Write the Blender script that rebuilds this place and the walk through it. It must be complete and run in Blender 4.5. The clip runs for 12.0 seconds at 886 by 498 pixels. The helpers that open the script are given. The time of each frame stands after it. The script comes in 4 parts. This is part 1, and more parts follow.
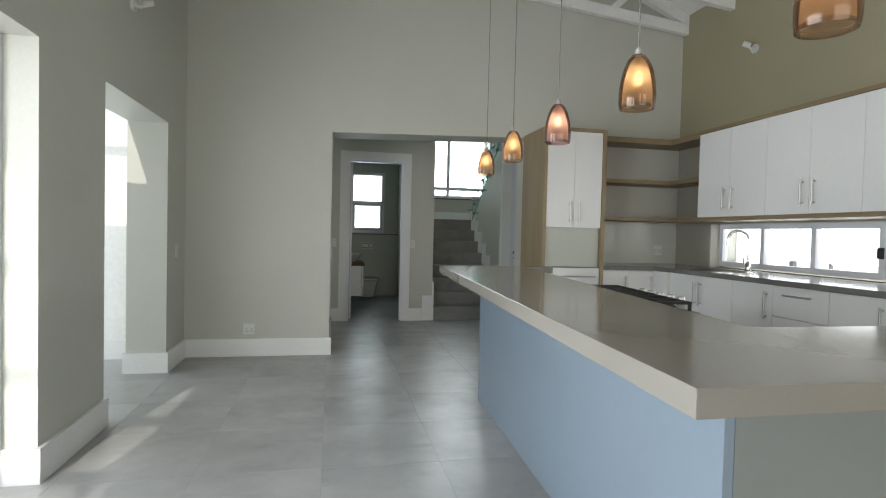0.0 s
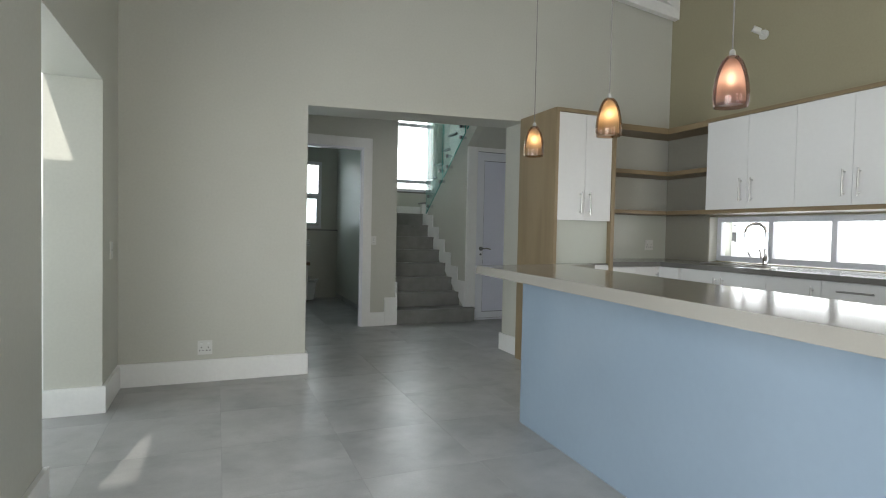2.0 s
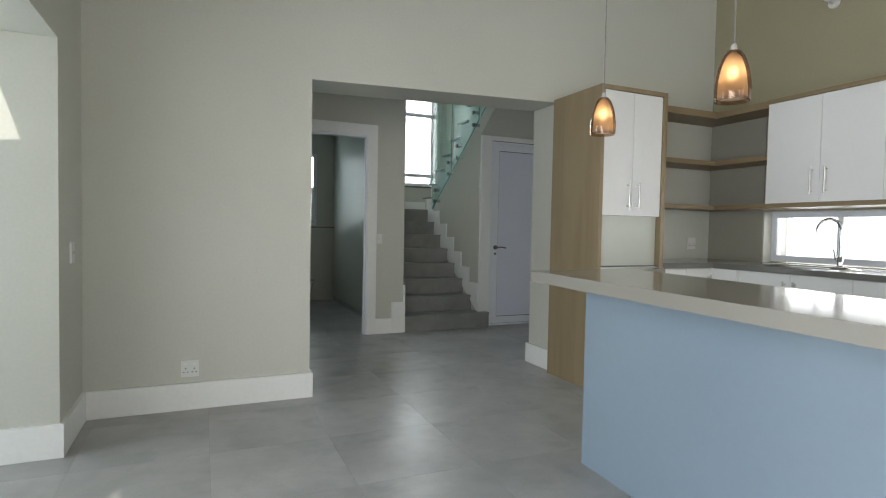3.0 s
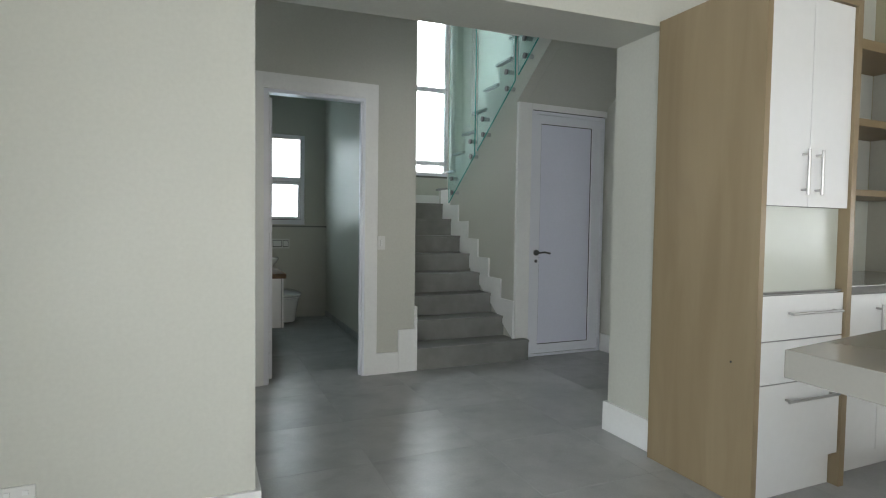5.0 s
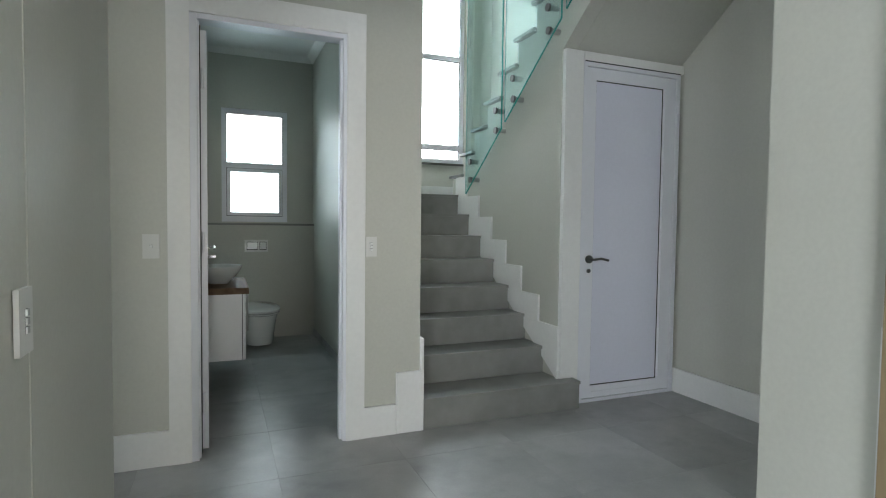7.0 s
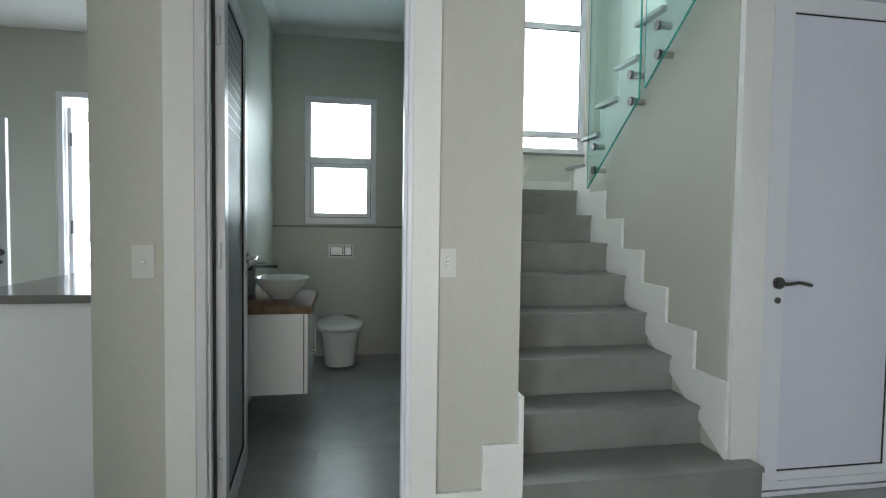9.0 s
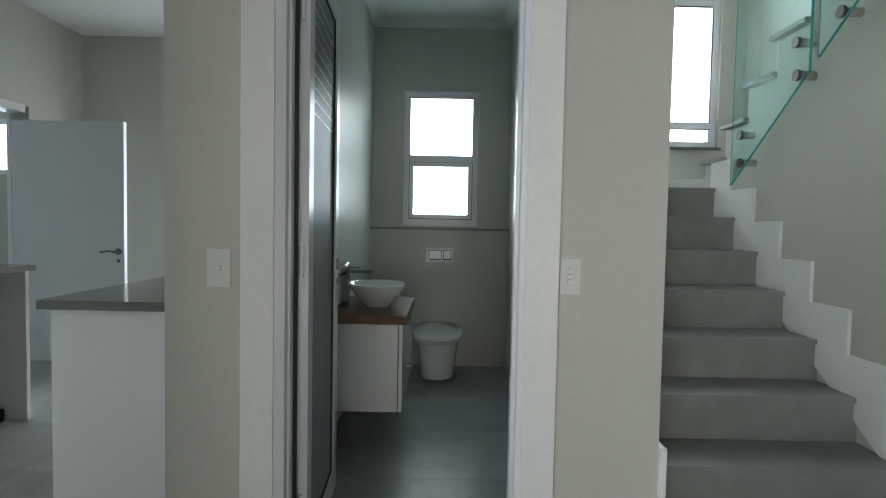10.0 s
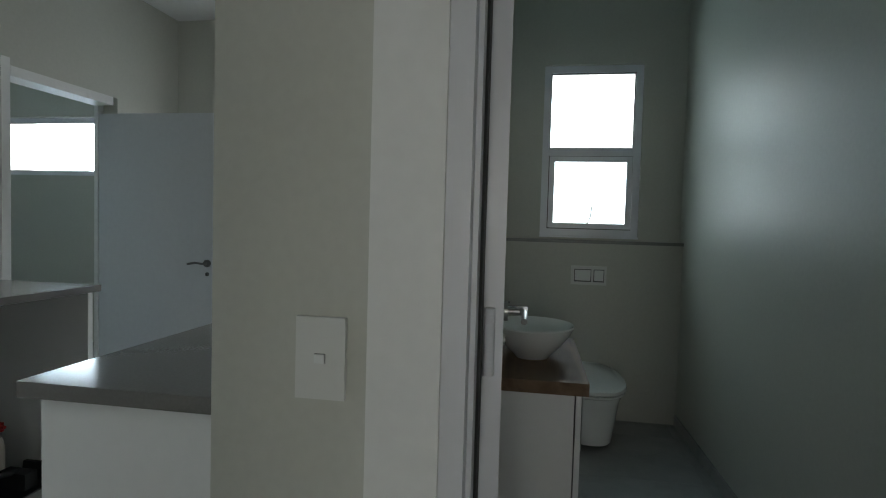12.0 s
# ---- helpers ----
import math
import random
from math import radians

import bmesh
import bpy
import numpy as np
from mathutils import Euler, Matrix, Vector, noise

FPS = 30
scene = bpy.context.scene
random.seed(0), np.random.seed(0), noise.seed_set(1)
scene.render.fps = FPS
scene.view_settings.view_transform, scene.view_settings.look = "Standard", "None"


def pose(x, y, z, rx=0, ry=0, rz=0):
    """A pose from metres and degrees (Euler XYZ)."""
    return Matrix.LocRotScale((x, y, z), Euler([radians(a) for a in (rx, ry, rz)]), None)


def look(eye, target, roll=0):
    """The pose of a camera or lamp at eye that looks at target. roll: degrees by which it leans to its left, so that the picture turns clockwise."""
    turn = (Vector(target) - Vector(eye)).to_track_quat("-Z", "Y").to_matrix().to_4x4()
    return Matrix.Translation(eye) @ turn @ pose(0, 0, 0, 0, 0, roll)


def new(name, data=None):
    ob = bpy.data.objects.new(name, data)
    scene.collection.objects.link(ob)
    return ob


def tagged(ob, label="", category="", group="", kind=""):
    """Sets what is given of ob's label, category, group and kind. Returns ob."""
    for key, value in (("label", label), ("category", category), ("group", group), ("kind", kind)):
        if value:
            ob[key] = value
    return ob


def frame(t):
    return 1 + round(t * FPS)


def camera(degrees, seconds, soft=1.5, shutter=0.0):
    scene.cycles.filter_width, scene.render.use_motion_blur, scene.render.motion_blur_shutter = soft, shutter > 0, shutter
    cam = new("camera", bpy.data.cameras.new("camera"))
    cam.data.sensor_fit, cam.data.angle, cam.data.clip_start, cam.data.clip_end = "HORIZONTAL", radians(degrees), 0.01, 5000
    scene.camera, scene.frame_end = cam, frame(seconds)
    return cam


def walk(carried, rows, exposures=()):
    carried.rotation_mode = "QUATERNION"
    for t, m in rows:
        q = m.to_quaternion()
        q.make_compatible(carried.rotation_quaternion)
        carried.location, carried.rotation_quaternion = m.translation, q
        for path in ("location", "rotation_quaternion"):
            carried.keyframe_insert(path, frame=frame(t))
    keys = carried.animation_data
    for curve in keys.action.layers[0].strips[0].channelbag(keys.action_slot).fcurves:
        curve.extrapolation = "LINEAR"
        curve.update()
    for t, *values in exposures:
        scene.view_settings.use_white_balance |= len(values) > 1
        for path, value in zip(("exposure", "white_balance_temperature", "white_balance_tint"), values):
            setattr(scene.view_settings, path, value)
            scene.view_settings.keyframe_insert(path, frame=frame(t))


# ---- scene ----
cam = camera(78.0, 12.0, soft=1.1)
PATH = [
    (0, (0.161, 0.673, 1.186), (0.565, 2.631, 1.129), 1.4),
    (0.5, (-0.057, 0.822, 1.167), (0.469, 2.751, 1.112), 1.3),
    (1, (-0.241, 1.034, 1.172), (0.372, 2.937, 1.113), 1.3),
    (1.5, (-0.402, 1.288, 1.169), (0.302, 3.158, 1.107), 1.3),
    (2, (-0.489, 1.594, 1.148), (0.275, 3.441, 1.086), 1.2),
    (2.5, (-0.519, 1.93, 1.142), (0.279, 3.763, 1.076), 1.1),
    (3, (-0.497, 2.298, 1.145), (0.308, 4.127, 1.073), 1.1),
    (3.2, (-0.482, 2.456, 1.147), (0.333, 4.281, 1.069), 1.2),
    (5, (0.0, 3.87, 1.163), (0.793, 5.704, 1.081), 0.8),
    (5.5, (0.125, 4.233, 1.153), (0.907, 6.072, 1.068), 0.7),
    (6, (0.252, 4.55, 1.135), (1.028, 6.391, 1.055), 0.7),
    (6.5, (0.378, 4.855, 1.135), (1.146, 6.70, 1.055), 0.7),
    (6.7, (0.425, 4.97, 1.138), (1.187, 6.817, 1.056), 0.7),
    (8.3, (0.808, 5.69, 1.168), (1.405, 7.595, 1.08), 0.6),
    (8.5, (0.836, 5.80, 1.167), (1.366, 7.727, 1.079), 0.7),
    (9, (0.874, 5.98, 1.173), (1.225, 7.946, 1.083), 0.8),
    (9.5, (0.897, 6.153, 1.175), (1.072, 8.143, 1.087), 1.0),
    (10, (0.873, 6.347, 1.176), (0.868, 8.345, 1.087), 1.1),
    (10.5, (0.81, 6.577, 1.187), (0.636, 8.568, 1.096), 1.3),
    (11, (0.733, 6.783, 1.189), (0.468, 8.763, 1.095), 1.4),
    (11.5, (0.62, 7.024, 1.208), (0.319, 9.0, 1.116), 1.5),
    (12, (0.485, 7.266, 1.219), (0.157, 9.237, 1.133), 1.6),
]
walk(cam, [(t, look(eye, target, roll)) for t, eye, target, roll in PATH],
     exposures=[(0, -0.76, 6500, 9), (3, -0.54, 6500, 9), (5, -0.2, 6400, 9), (6.7, 0.11, 6300, 9), (8.5, 0.42, 6300, 8), (9.2, 0.28, 6300, 8), (10, -0.0, 6300, 8), (11, -0.1, 6300, 8), (12, -0.58, 6300, 8)])

# ---- world, sun, large lights ----
world = bpy.data.worlds.new("world")
scene.world = world
world.use_nodes = True
wn = world.node_tree.nodes
sky = wn.new("ShaderNodeTexSky")
sky.sky_type, sky.sun_disc = "NISHITA", False
SUN_WAY = Vector((0.307, 1.6, -1.0)).normalized()
sky.sun_elevation = math.asin(-SUN_WAY.z)
sky.sun_rotation = math.atan2(-SUN_WAY.x, -SUN_WAY.y)
world.node_tree.links.new(sky.outputs[0], wn["Background"].inputs[0])
wn["Background"].inputs[1].default_value = 0.14

sun = new("sun", bpy.data.lights.new("sun", "SUN"))
sun.data.energy, sun.data.angle, sun.data.color = 4.3, radians(0.5), (1.0, 0.95, 0.87)
sun.matrix_world = look((0, 0, 10), Vector((0, 0, 10)) + SUN_WAY)


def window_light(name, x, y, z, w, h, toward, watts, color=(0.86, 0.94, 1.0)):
    """Area lamp for the sky light of an opening, or for an added fill."""
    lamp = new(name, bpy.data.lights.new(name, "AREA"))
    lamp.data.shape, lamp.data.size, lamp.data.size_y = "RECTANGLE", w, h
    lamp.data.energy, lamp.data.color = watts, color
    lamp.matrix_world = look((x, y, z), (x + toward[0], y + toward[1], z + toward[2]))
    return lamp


# fill lamp added at the made-up rear opening
window_light("fill_rear", 1.4, -2.62, 1.45, 4.2, 2.3, (0, 1, 0), 122, (1.0, 0.985, 0.97))
window_light("skylight_patio_door", -1.52, 1.5, 1.1, 2.4, 1.8, (1, 0.12, 0), 205, (0.93, 0.96, 1.0))
# unseen fill lamp added in the courtyard to brighten jamb and hall
window_light("fill_courtyard", -3.7, 5.0, 1.3, 1.6, 1.8, (1, 0.12, 0), 105, (0.84, 0.93, 1.0))
window_light("skylight_kitchen", 4.16, 3.6, 1.2, 3.6, 0.36, (-1, 0, 0.0), 26, (0.92, 0.97, 1.0))
window_light("skylight_toilet", 0.825, 11.16, 1.72, 0.52, 0.98, (0, -1, 0), 7.5, (0.64, 0.9, 1.0))
window_light("skylight_stair", 2.42, 11.2, 3.1, 1.36, 2.3, (0, -1, 0), 70, (0.80, 0.94, 1.0))
window_light("skylight_scullery", -1.15, 11.68, 1.15, 0.8, 2.1, (0, -1, 0), 15, (0.8, 0.92, 1.0))
window_light("skylight_far_room", -3.7, 12.12, 1.9, 1.7, 0.5, (0, -1, 0), 34, (0.66, 0.86, 1.0))
# fill lamp added behind the made-up door left of the hall
window_light("fill_hall_left", -2.8, 7.58, 1.2, 0.6, 2.1, (1, 0, 0), 20, (0.90, 0.95, 1.0))

# ---- materials ----


def mat(name, color, rough=0.5, metal=0.0, grain=0.0, scale=20.0, big=0.0, big_scale=1.5, bump=0.0, coat=0.0, per_object=0.0, spec=0.5):
    """Colour with two scales of variation and a fine relief, in metres of the object's own space."""
    m = bpy.data.materials.new(name)
    m.use_nodes = True
    n, l = m.node_tree.nodes, m.node_tree.links
    b = n["Principled BSDF"]
    b.inputs["Roughness"].default_value, b.inputs["Metallic"].default_value = rough, metal
    b.inputs["Coat Weight"].default_value, b.inputs["Coat Roughness"].default_value = coat, 0.06
    b.inputs["Specular IOR Level"].default_value = spec
    b.inputs["Base Color"].default_value = (*color, 1)
    if not (grain or big or bump or per_object):
        return m
    geo = n.new("ShaderNodeNewGeometry")
    fine, wide = n.new("ShaderNodeTexNoise"), n.new("ShaderNodeTexNoise")
    fine.inputs["Scale"].default_value, fine.inputs["Detail"].default_value = scale, 6
    wide.inputs["Scale"].default_value, wide.inputs["Detail"].default_value = big_scale, 5
    for tex in (fine, wide):
        l.new(geo.outputs["Position"], tex.inputs["Vector"])
    value = None
    for source, amount in ((fine.outputs["Fac"], grain), (wide.outputs["Fac"], big), (None, per_object)):
        if not amount:
            continue
        if source is None:
            source = n.new("ShaderNodeObjectInfo").outputs["Random"]
        ramp = n.new("ShaderNodeMapRange")
        ramp.inputs["From Min"].default_value, ramp.inputs["From Max"].default_value = (0.0, 1.0) if amount is per_object else (0.3, 0.7)
        ramp.inputs["To Min"].default_value, ramp.inputs["To Max"].default_value = 1 - amount, 1 + amount
        l.new(source, ramp.inputs["Value"])
        if value is None:
            value = ramp.outputs[0]
        else:
            mul = n.new("ShaderNodeMath")
            mul.operation = "MULTIPLY"
            l.new(value, mul.inputs[0]), l.new(ramp.outputs[0], mul.inputs[1])
            value = mul.outputs[0]
    if value is not None:
        mix = n.new("ShaderNodeVectorMath")
        mix.operation = "SCALE"
        mix.inputs[0].default_value = color
        l.new(value, mix.inputs["Scale"])
        l.new(mix.outputs[0], b.inputs["Base Color"])
    if bump:
        node = n.new("ShaderNodeBump")
        node.inputs["Strength"].default_value, node.inputs["Distance"].default_value = bump, 0.004
        l.new(fine.outputs["Fac"], node.inputs["Height"])
        l.new(node.outputs[0], b.inputs["Normal"])
    return m


def wood(name, dark, light, rough=0.45, along=(1, 1, 0.08), scale=14.0):
    m = mat(name, light, rough)
    n, l = m.node_tree.nodes, m.node_tree.links
    geo, mapping, tex, ramp = n.new("ShaderNodeNewGeometry"), n.new("ShaderNodeMapping"), n.new("ShaderNodeTexNoise"), n.new("ShaderNodeValToRGB")
    mapping.inputs["Scale"].default_value = along
    tex.inputs["Scale"].default_value, tex.inputs["Detail"].default_value, tex.inputs["Distortion"].default_value = scale, 8, 0.6
    ramp.color_ramp.elements[0].position, ramp.color_ramp.elements[1].position = 0.3, 0.72
    ramp.color_ramp.elements[0].color, ramp.color_ramp.elements[1].color = (*dark, 1), (*light, 1)
    l.new(geo.outputs["Position"], mapping.inputs[0]), l.new(mapping.outputs[0], tex.inputs["Vector"])
    l.new(tex.outputs["Fac"], ramp.inputs[0]), l.new(ramp.outputs[0], n["Principled BSDF"].inputs["Base Color"])
    bump = n.new("ShaderNodeBump")
    bump.inputs["Strength"].default_value, bump.inputs["Distance"].default_value = 0.15, 0.002
    l.new(tex.outputs["Fac"], bump.inputs["Height"]), l.new(bump.outputs[0], n["Principled BSDF"].inputs["Normal"])
    return m


def tile_stone(name, color):
    """Cloudy cement-look porcelain: soft clouds, darker smudges and fine speckle, each tile with its own cut of the pattern."""
    m = mat(name, color, 0.32)
    n, l = m.node_tree.nodes, m.node_tree.links
    b = n["Principled BSDF"]
    geo, info, shift = n.new("ShaderNodeNewGeometry"), n.new("ShaderNodeObjectInfo"), n.new("ShaderNodeVectorMath")
    comb = n.new("ShaderNodeCombineXYZ")
    scaled = n.new("ShaderNodeMath")
    scaled.operation, scaled.inputs[1].default_value = "MULTIPLY", 37.0
    l.new(info.outputs["Random"], scaled.inputs[0]), l.new(scaled.outputs[0], comb.inputs[2])
    shift.operation = "ADD"
    l.new(geo.outputs["Position"], shift.inputs[0]), l.new(comb.outputs[0], shift.inputs[1])
    value = None
    for scale, stretch, dist, lo, hi, to_lo, to_hi in ((2.2, (1, 1, 1), 0.2, 0.3, 0.7, 0.84, 1.15), (4.5, (1, 1.5, 1), 0.3, 0.54, 0.8, 1.0, 0.82),
                                                       (11.0, (1, 1, 1), 0.2, 0.3, 0.7, 0.955, 1.045), (120.0, (1, 1, 1), 0.0, 0.3, 0.7, 0.96, 1.04)):
        mapping, tex, ramp = n.new("ShaderNodeMapping"), n.new("ShaderNodeTexNoise"), n.new("ShaderNodeMapRange")
        mapping.inputs["Scale"].default_value = stretch
        tex.inputs["Scale"].default_value, tex.inputs["Detail"].default_value, tex.inputs["Distortion"].default_value = scale, 4, dist
        l.new(shift.outputs[0], mapping.inputs[0]), l.new(mapping.outputs[0], tex.inputs["Vector"])
        for key, v in (("From Min", lo), ("From Max", hi), ("To Min", to_lo), ("To Max", to_hi)):
            ramp.inputs[key].default_value = v
        l.new(tex.outputs["Fac"], ramp.inputs["Value"])
        if value is None:
            value = ramp.outputs[0]
        else:
            mul = n.new("ShaderNodeMath")
            mul.operation = "MULTIPLY"
            l.new(value, mul.inputs[0]), l.new(ramp.outputs[0], mul.inputs[1])
            value = mul.outputs[0]
    mix = n.new("ShaderNodeVectorMath")
    mix.operation = "SCALE"
    mix.inputs[0].default_value = color
    l.new(value, mix.inputs["Scale"]), l.new(mix.outputs[0], b.inputs["Base Color"])
    rough = n.new("ShaderNodeMapRange")
    rough.inputs["From Min"].default_value, rough.inputs["From Max"].default_value = 0.75, 1.15
    rough.inputs["To Min"].default_value, rough.inputs["To Max"].default_value = 0.38, 0.29
    l.new(value, rough.inputs["Value"]), l.new(rough.outputs[0], b.inputs["Roughness"])
    return m


def glass(name, color=(1, 1, 1), rough=0.0, ior=1.45):
    m = bpy.data.materials.new(name)
    m.use_nodes = True
    b = m.node_tree.nodes["Principled BSDF"]
    b.inputs["Base Color"].default_value = (*color, 1)
    b.inputs["Transmission Weight"].default_value, b.inputs["Roughness"].default_value, b.inputs["IOR"].default_value = 1.0, rough, ior
    return m


def glow(name, color, strength):
    m = bpy.data.materials.new(name)
    m.use_nodes = True
    b = m.node_tree.nodes["Principled BSDF"]
    b.inputs["Base Color"].default_value = (*color, 1)
    b.inputs["Emission Color"].default_value, b.inputs["Emission Strength"].default_value = (*color, 1), strength
    return m


PAINT = mat("greige_wall_paint", (0.525, 0.525, 0.468), 0.44, spec=0.4, grain=0.025, scale=60, big=0.035, big_scale=0.9, bump=0.08)
OLIVE = mat("olive_wall_paint", (0.33, 0.30, 0.20), 0.55, grain=0.03, scale=60, big=0.04, big_scale=0.9, bump=0.08)
WHITE = mat("white_paint", (0.78, 0.78, 0.76), 0.4, grain=0.02, scale=40, big=0.03)
CEIL = mat("white_ceiling_paint", (0.8, 0.8, 0.78), 0.7, grain=0.02, scale=30, big=0.03)
GLOSS = mat("white_gloss_board", (0.76, 0.76, 0.75), 0.22, grain=0.01, scale=30, big=0.02, coat=0.4)
TILE = tile_stone("grey_porcelain_tile", (0.348, 0.348, 0.338))
GROUT = mat("grey_grout", (0.30, 0.30, 0.29), 0.85, grain=0.1, scale=50, bump=0.2)
STEPTILE = mat("dark_grey_step_tile", (0.235, 0.235, 0.22), 0.38, grain=0.06, scale=10, big=0.12, big_scale=2.5, bump=0.03, per_object=0.03)
QUARTZ = mat("taupe_quartz", (0.228, 0.216, 0.19), 0.13, spec=0.4, grain=0.015, scale=160, big=0.02)
DARKTOP = mat("dark_grey_quartz", (0.16, 0.155, 0.145), 0.12, grain=0.06, scale=160, big=0.02)
BLUE = mat("pale_blue_gloss_panel", (0.198, 0.252, 0.308), 0.18, grain=0.012, scale=30, big=0.03, coat=0.3)
# same panel as the front; differing light on the end is put into its colour
PANEL_END_TONE = mat("gloss_panel_end_light_tone", (0.205, 0.223, 0.216), 0.18, grain=0.012, scale=30, big=0.03, coat=0.3)
BACKGLASS = mat("pale_splashback_glass", (0.50, 0.52, 0.46), 0.3, grain=0.01, scale=20, big=0.02)
OAK = wood("oak_veneer", (0.232, 0.172, 0.097), (0.292, 0.222, 0.132), along=(1, 1, 0.12), scale=9.0)
SHELF = wood("oak_shelf_veneer", (0.20, 0.145, 0.08), (0.28, 0.21, 0.12), along=(0.08, 0.08, 1))
WALNUT = wood("brown_vanity_wood", (0.10, 0.055, 0.03), (0.22, 0.14, 0.085), rough=0.7, along=(1, 0.1, 1))
ALU = mat("white_powder_coated_aluminium", (0.74, 0.75, 0.79), 0.3, grain=0.01, scale=30)
LEAF = mat("lilac_white_door_panel", (0.68, 0.69, 0.78), 0.38, grain=0.015, scale=40, big=0.02)
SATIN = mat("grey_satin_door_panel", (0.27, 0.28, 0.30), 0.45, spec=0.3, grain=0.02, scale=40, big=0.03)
RUBBER = mat("black_rubber_gasket", (0.015, 0.015, 0.016), 0.6)
STEEL = mat("brushed_steel", (0.45, 0.445, 0.43), 0.3, 1.0, grain=0.04, scale=80)
CHROME = mat("chrome", (0.5, 0.5, 0.51), 0.1, 1.0)
DARKSTEEL = mat("dark_steel", (0.16, 0.16, 0.16), 0.3, 1.0)
IRON = mat("black_cast_iron", (0.02, 0.02, 0.02), 0.55, bump=0.2, scale=150, grain=0.2)
CERAMIC = mat("white_glazed_ceramic", (0.78, 0.79, 0.77), 0.1, coat=0.5)
PLASTIC = mat("white_plastic", (0.66, 0.66, 0.63), 0.35)
GREYCAP = mat("grey_plastic_cap", (0.34, 0.33, 0.31), 0.4)
SLOT = mat("dark_slot", (0.03, 0.03, 0.03), 0.6)
CORD = mat("grey_cord", (0.18, 0.17, 0.16), 0.6)
CLEAR = glass("clear_window_glass")
GREENGLASS = glass("green_tinted_glass", (0.68, 0.90, 0.89))
GLASSEDGE = mat("green_glass_edge", (0.05, 0.32, 0.27), 0.15, spec=0.8)
AMBER = glass("amber_glass", (0.58, 0.40, 0.27), 0.02)
MAUVE = glass("mauve_glass", (0.58, 0.40, 0.37), 0.02)
BULB = glow("warm_bulb", (1.0, 0.86, 0.60), 400.0)
PLASTER = mat("white_outdoor_plaster", (0.78, 0.77, 0.74), 0.8, grain=0.04, scale=30, big=0.05, bump=0.3)
GROUND = mat("pale_paving_ground", (0.42, 0.41, 0.38), 0.9, grain=0.12, scale=12, big=0.1, bump=0.3)
ROOF = mat("grey_roof_sheet", (0.25, 0.26, 0.27), 0.5, grain=0.05, scale=10)
TIMBER = mat("white_painted_timber", (0.80, 0.80, 0.78), 0.5, grain=0.03, scale=25, big=0.04, bump=0.06)
REDPLASTIC = mat("red_plastic", (0.5, 0.03, 0.03), 0.35)
BLUEPLASTIC = mat("blue_plastic", (0.03, 0.12, 0.5), 0.35)
GREENPLASTIC = mat("green_plastic", (0.03, 0.22, 0.08), 0.35)
CREAMPLASTIC = mat("cream_plastic", (0.6, 0.57, 0.48), 0.4)
BLACKPLASTIC = mat("black_plastic", (0.02, 0.02, 0.022), 0.5)

# ---- helpers for building ----
ORIGIN = {}


def part(name, bm, material, parent=None, label="", smooth=False, bevel=0.0):
    """Links a bmesh, given in the place's own metres, as one mesh under a thing or part."""
    if bevel:
        sharp = [e for e in bm.edges if len(e.link_faces) == 2 and e.calc_face_angle(0) > 0.6]
        bmesh.ops.bevel(bm, geom=sharp, offset=bevel, segments=2, affect="EDGES", profile=0.6, clamp_overlap=True)
    base = ORIGIN.get(parent, Vector((0, 0, 0)))
    bmesh.ops.translate(bm, verts=bm.verts, vec=-base)
    if smooth:
        for face in bm.faces:
            face.smooth = True
    data = bpy.data.meshes.new(name)
    bm.to_mesh(data)
    bm.free()
    for one in material if isinstance(material, (list, tuple)) else (material,):
        data.materials.append(one)
    ob = new(name, data)
    if smooth:
        data.set_sharp_from_angle(angle=radians(38))
    ob.parent = parent
    ORIGIN[ob] = base
    if label:
        ob["label"] = label
    return ob


def thing(name, base, label, category, group="", kind=""):
    ob = new(name)
    ob.location = base
    ob.empty_display_size = 0.1
    ORIGIN[ob] = Vector(base)
    return tagged(ob, label, category, group, kind)


def box(x0, x1, y0, y1, z0, z1, bm=None):
    bm = bm or bmesh.new()
    x0, x1, y0, y1, z0, z1 = min(x0, x1), max(x0, x1), min(y0, y1), max(y0, y1), min(z0, z1), max(z0, z1)
    v = [bm.verts.new(p) for p in ((x0, y0, z0), (x1, y0, z0), (x1, y1, z0), (x0, y1, z0), (x0, y0, z1), (x1, y0, z1), (x1, y1, z1), (x0, y1, z1))]
    for i in ((3, 2, 1, 0), (4, 5, 6, 7), (0, 1, 5, 4), (1, 2, 6, 5), (2, 3, 7, 6), (3, 0, 4, 7)):
        bm.faces.new([v[k] for k in i])
    return bm


def prism(outline, axis, a, b, bm=None):
    """An outline pushed along an axis from a to b. Outline in (y, z), (x, z) or (x, y)."""
    bm = bm or bmesh.new()
    put = {"x": lambda p, q, s: (s, p, q), "y": lambda p, q, s: (p, s, q), "z": lambda p, q, s: (p, q, s)}[axis]
    lo = [bm.verts.new(put(p, q, a)) for p, q in outline]
    hi = [bm.verts.new(put(p, q, b)) for p, q in outline]
    bm.faces.new(lo), bm.faces.new(hi[::-1])
    for i in range(len(lo)):
        j = (i + 1) % len(lo)
        bm.faces.new((lo[j], lo[i], hi[i], hi[j]))
    bmesh.ops.recalc_face_normals(bm, faces=bm.faces)
    return bm


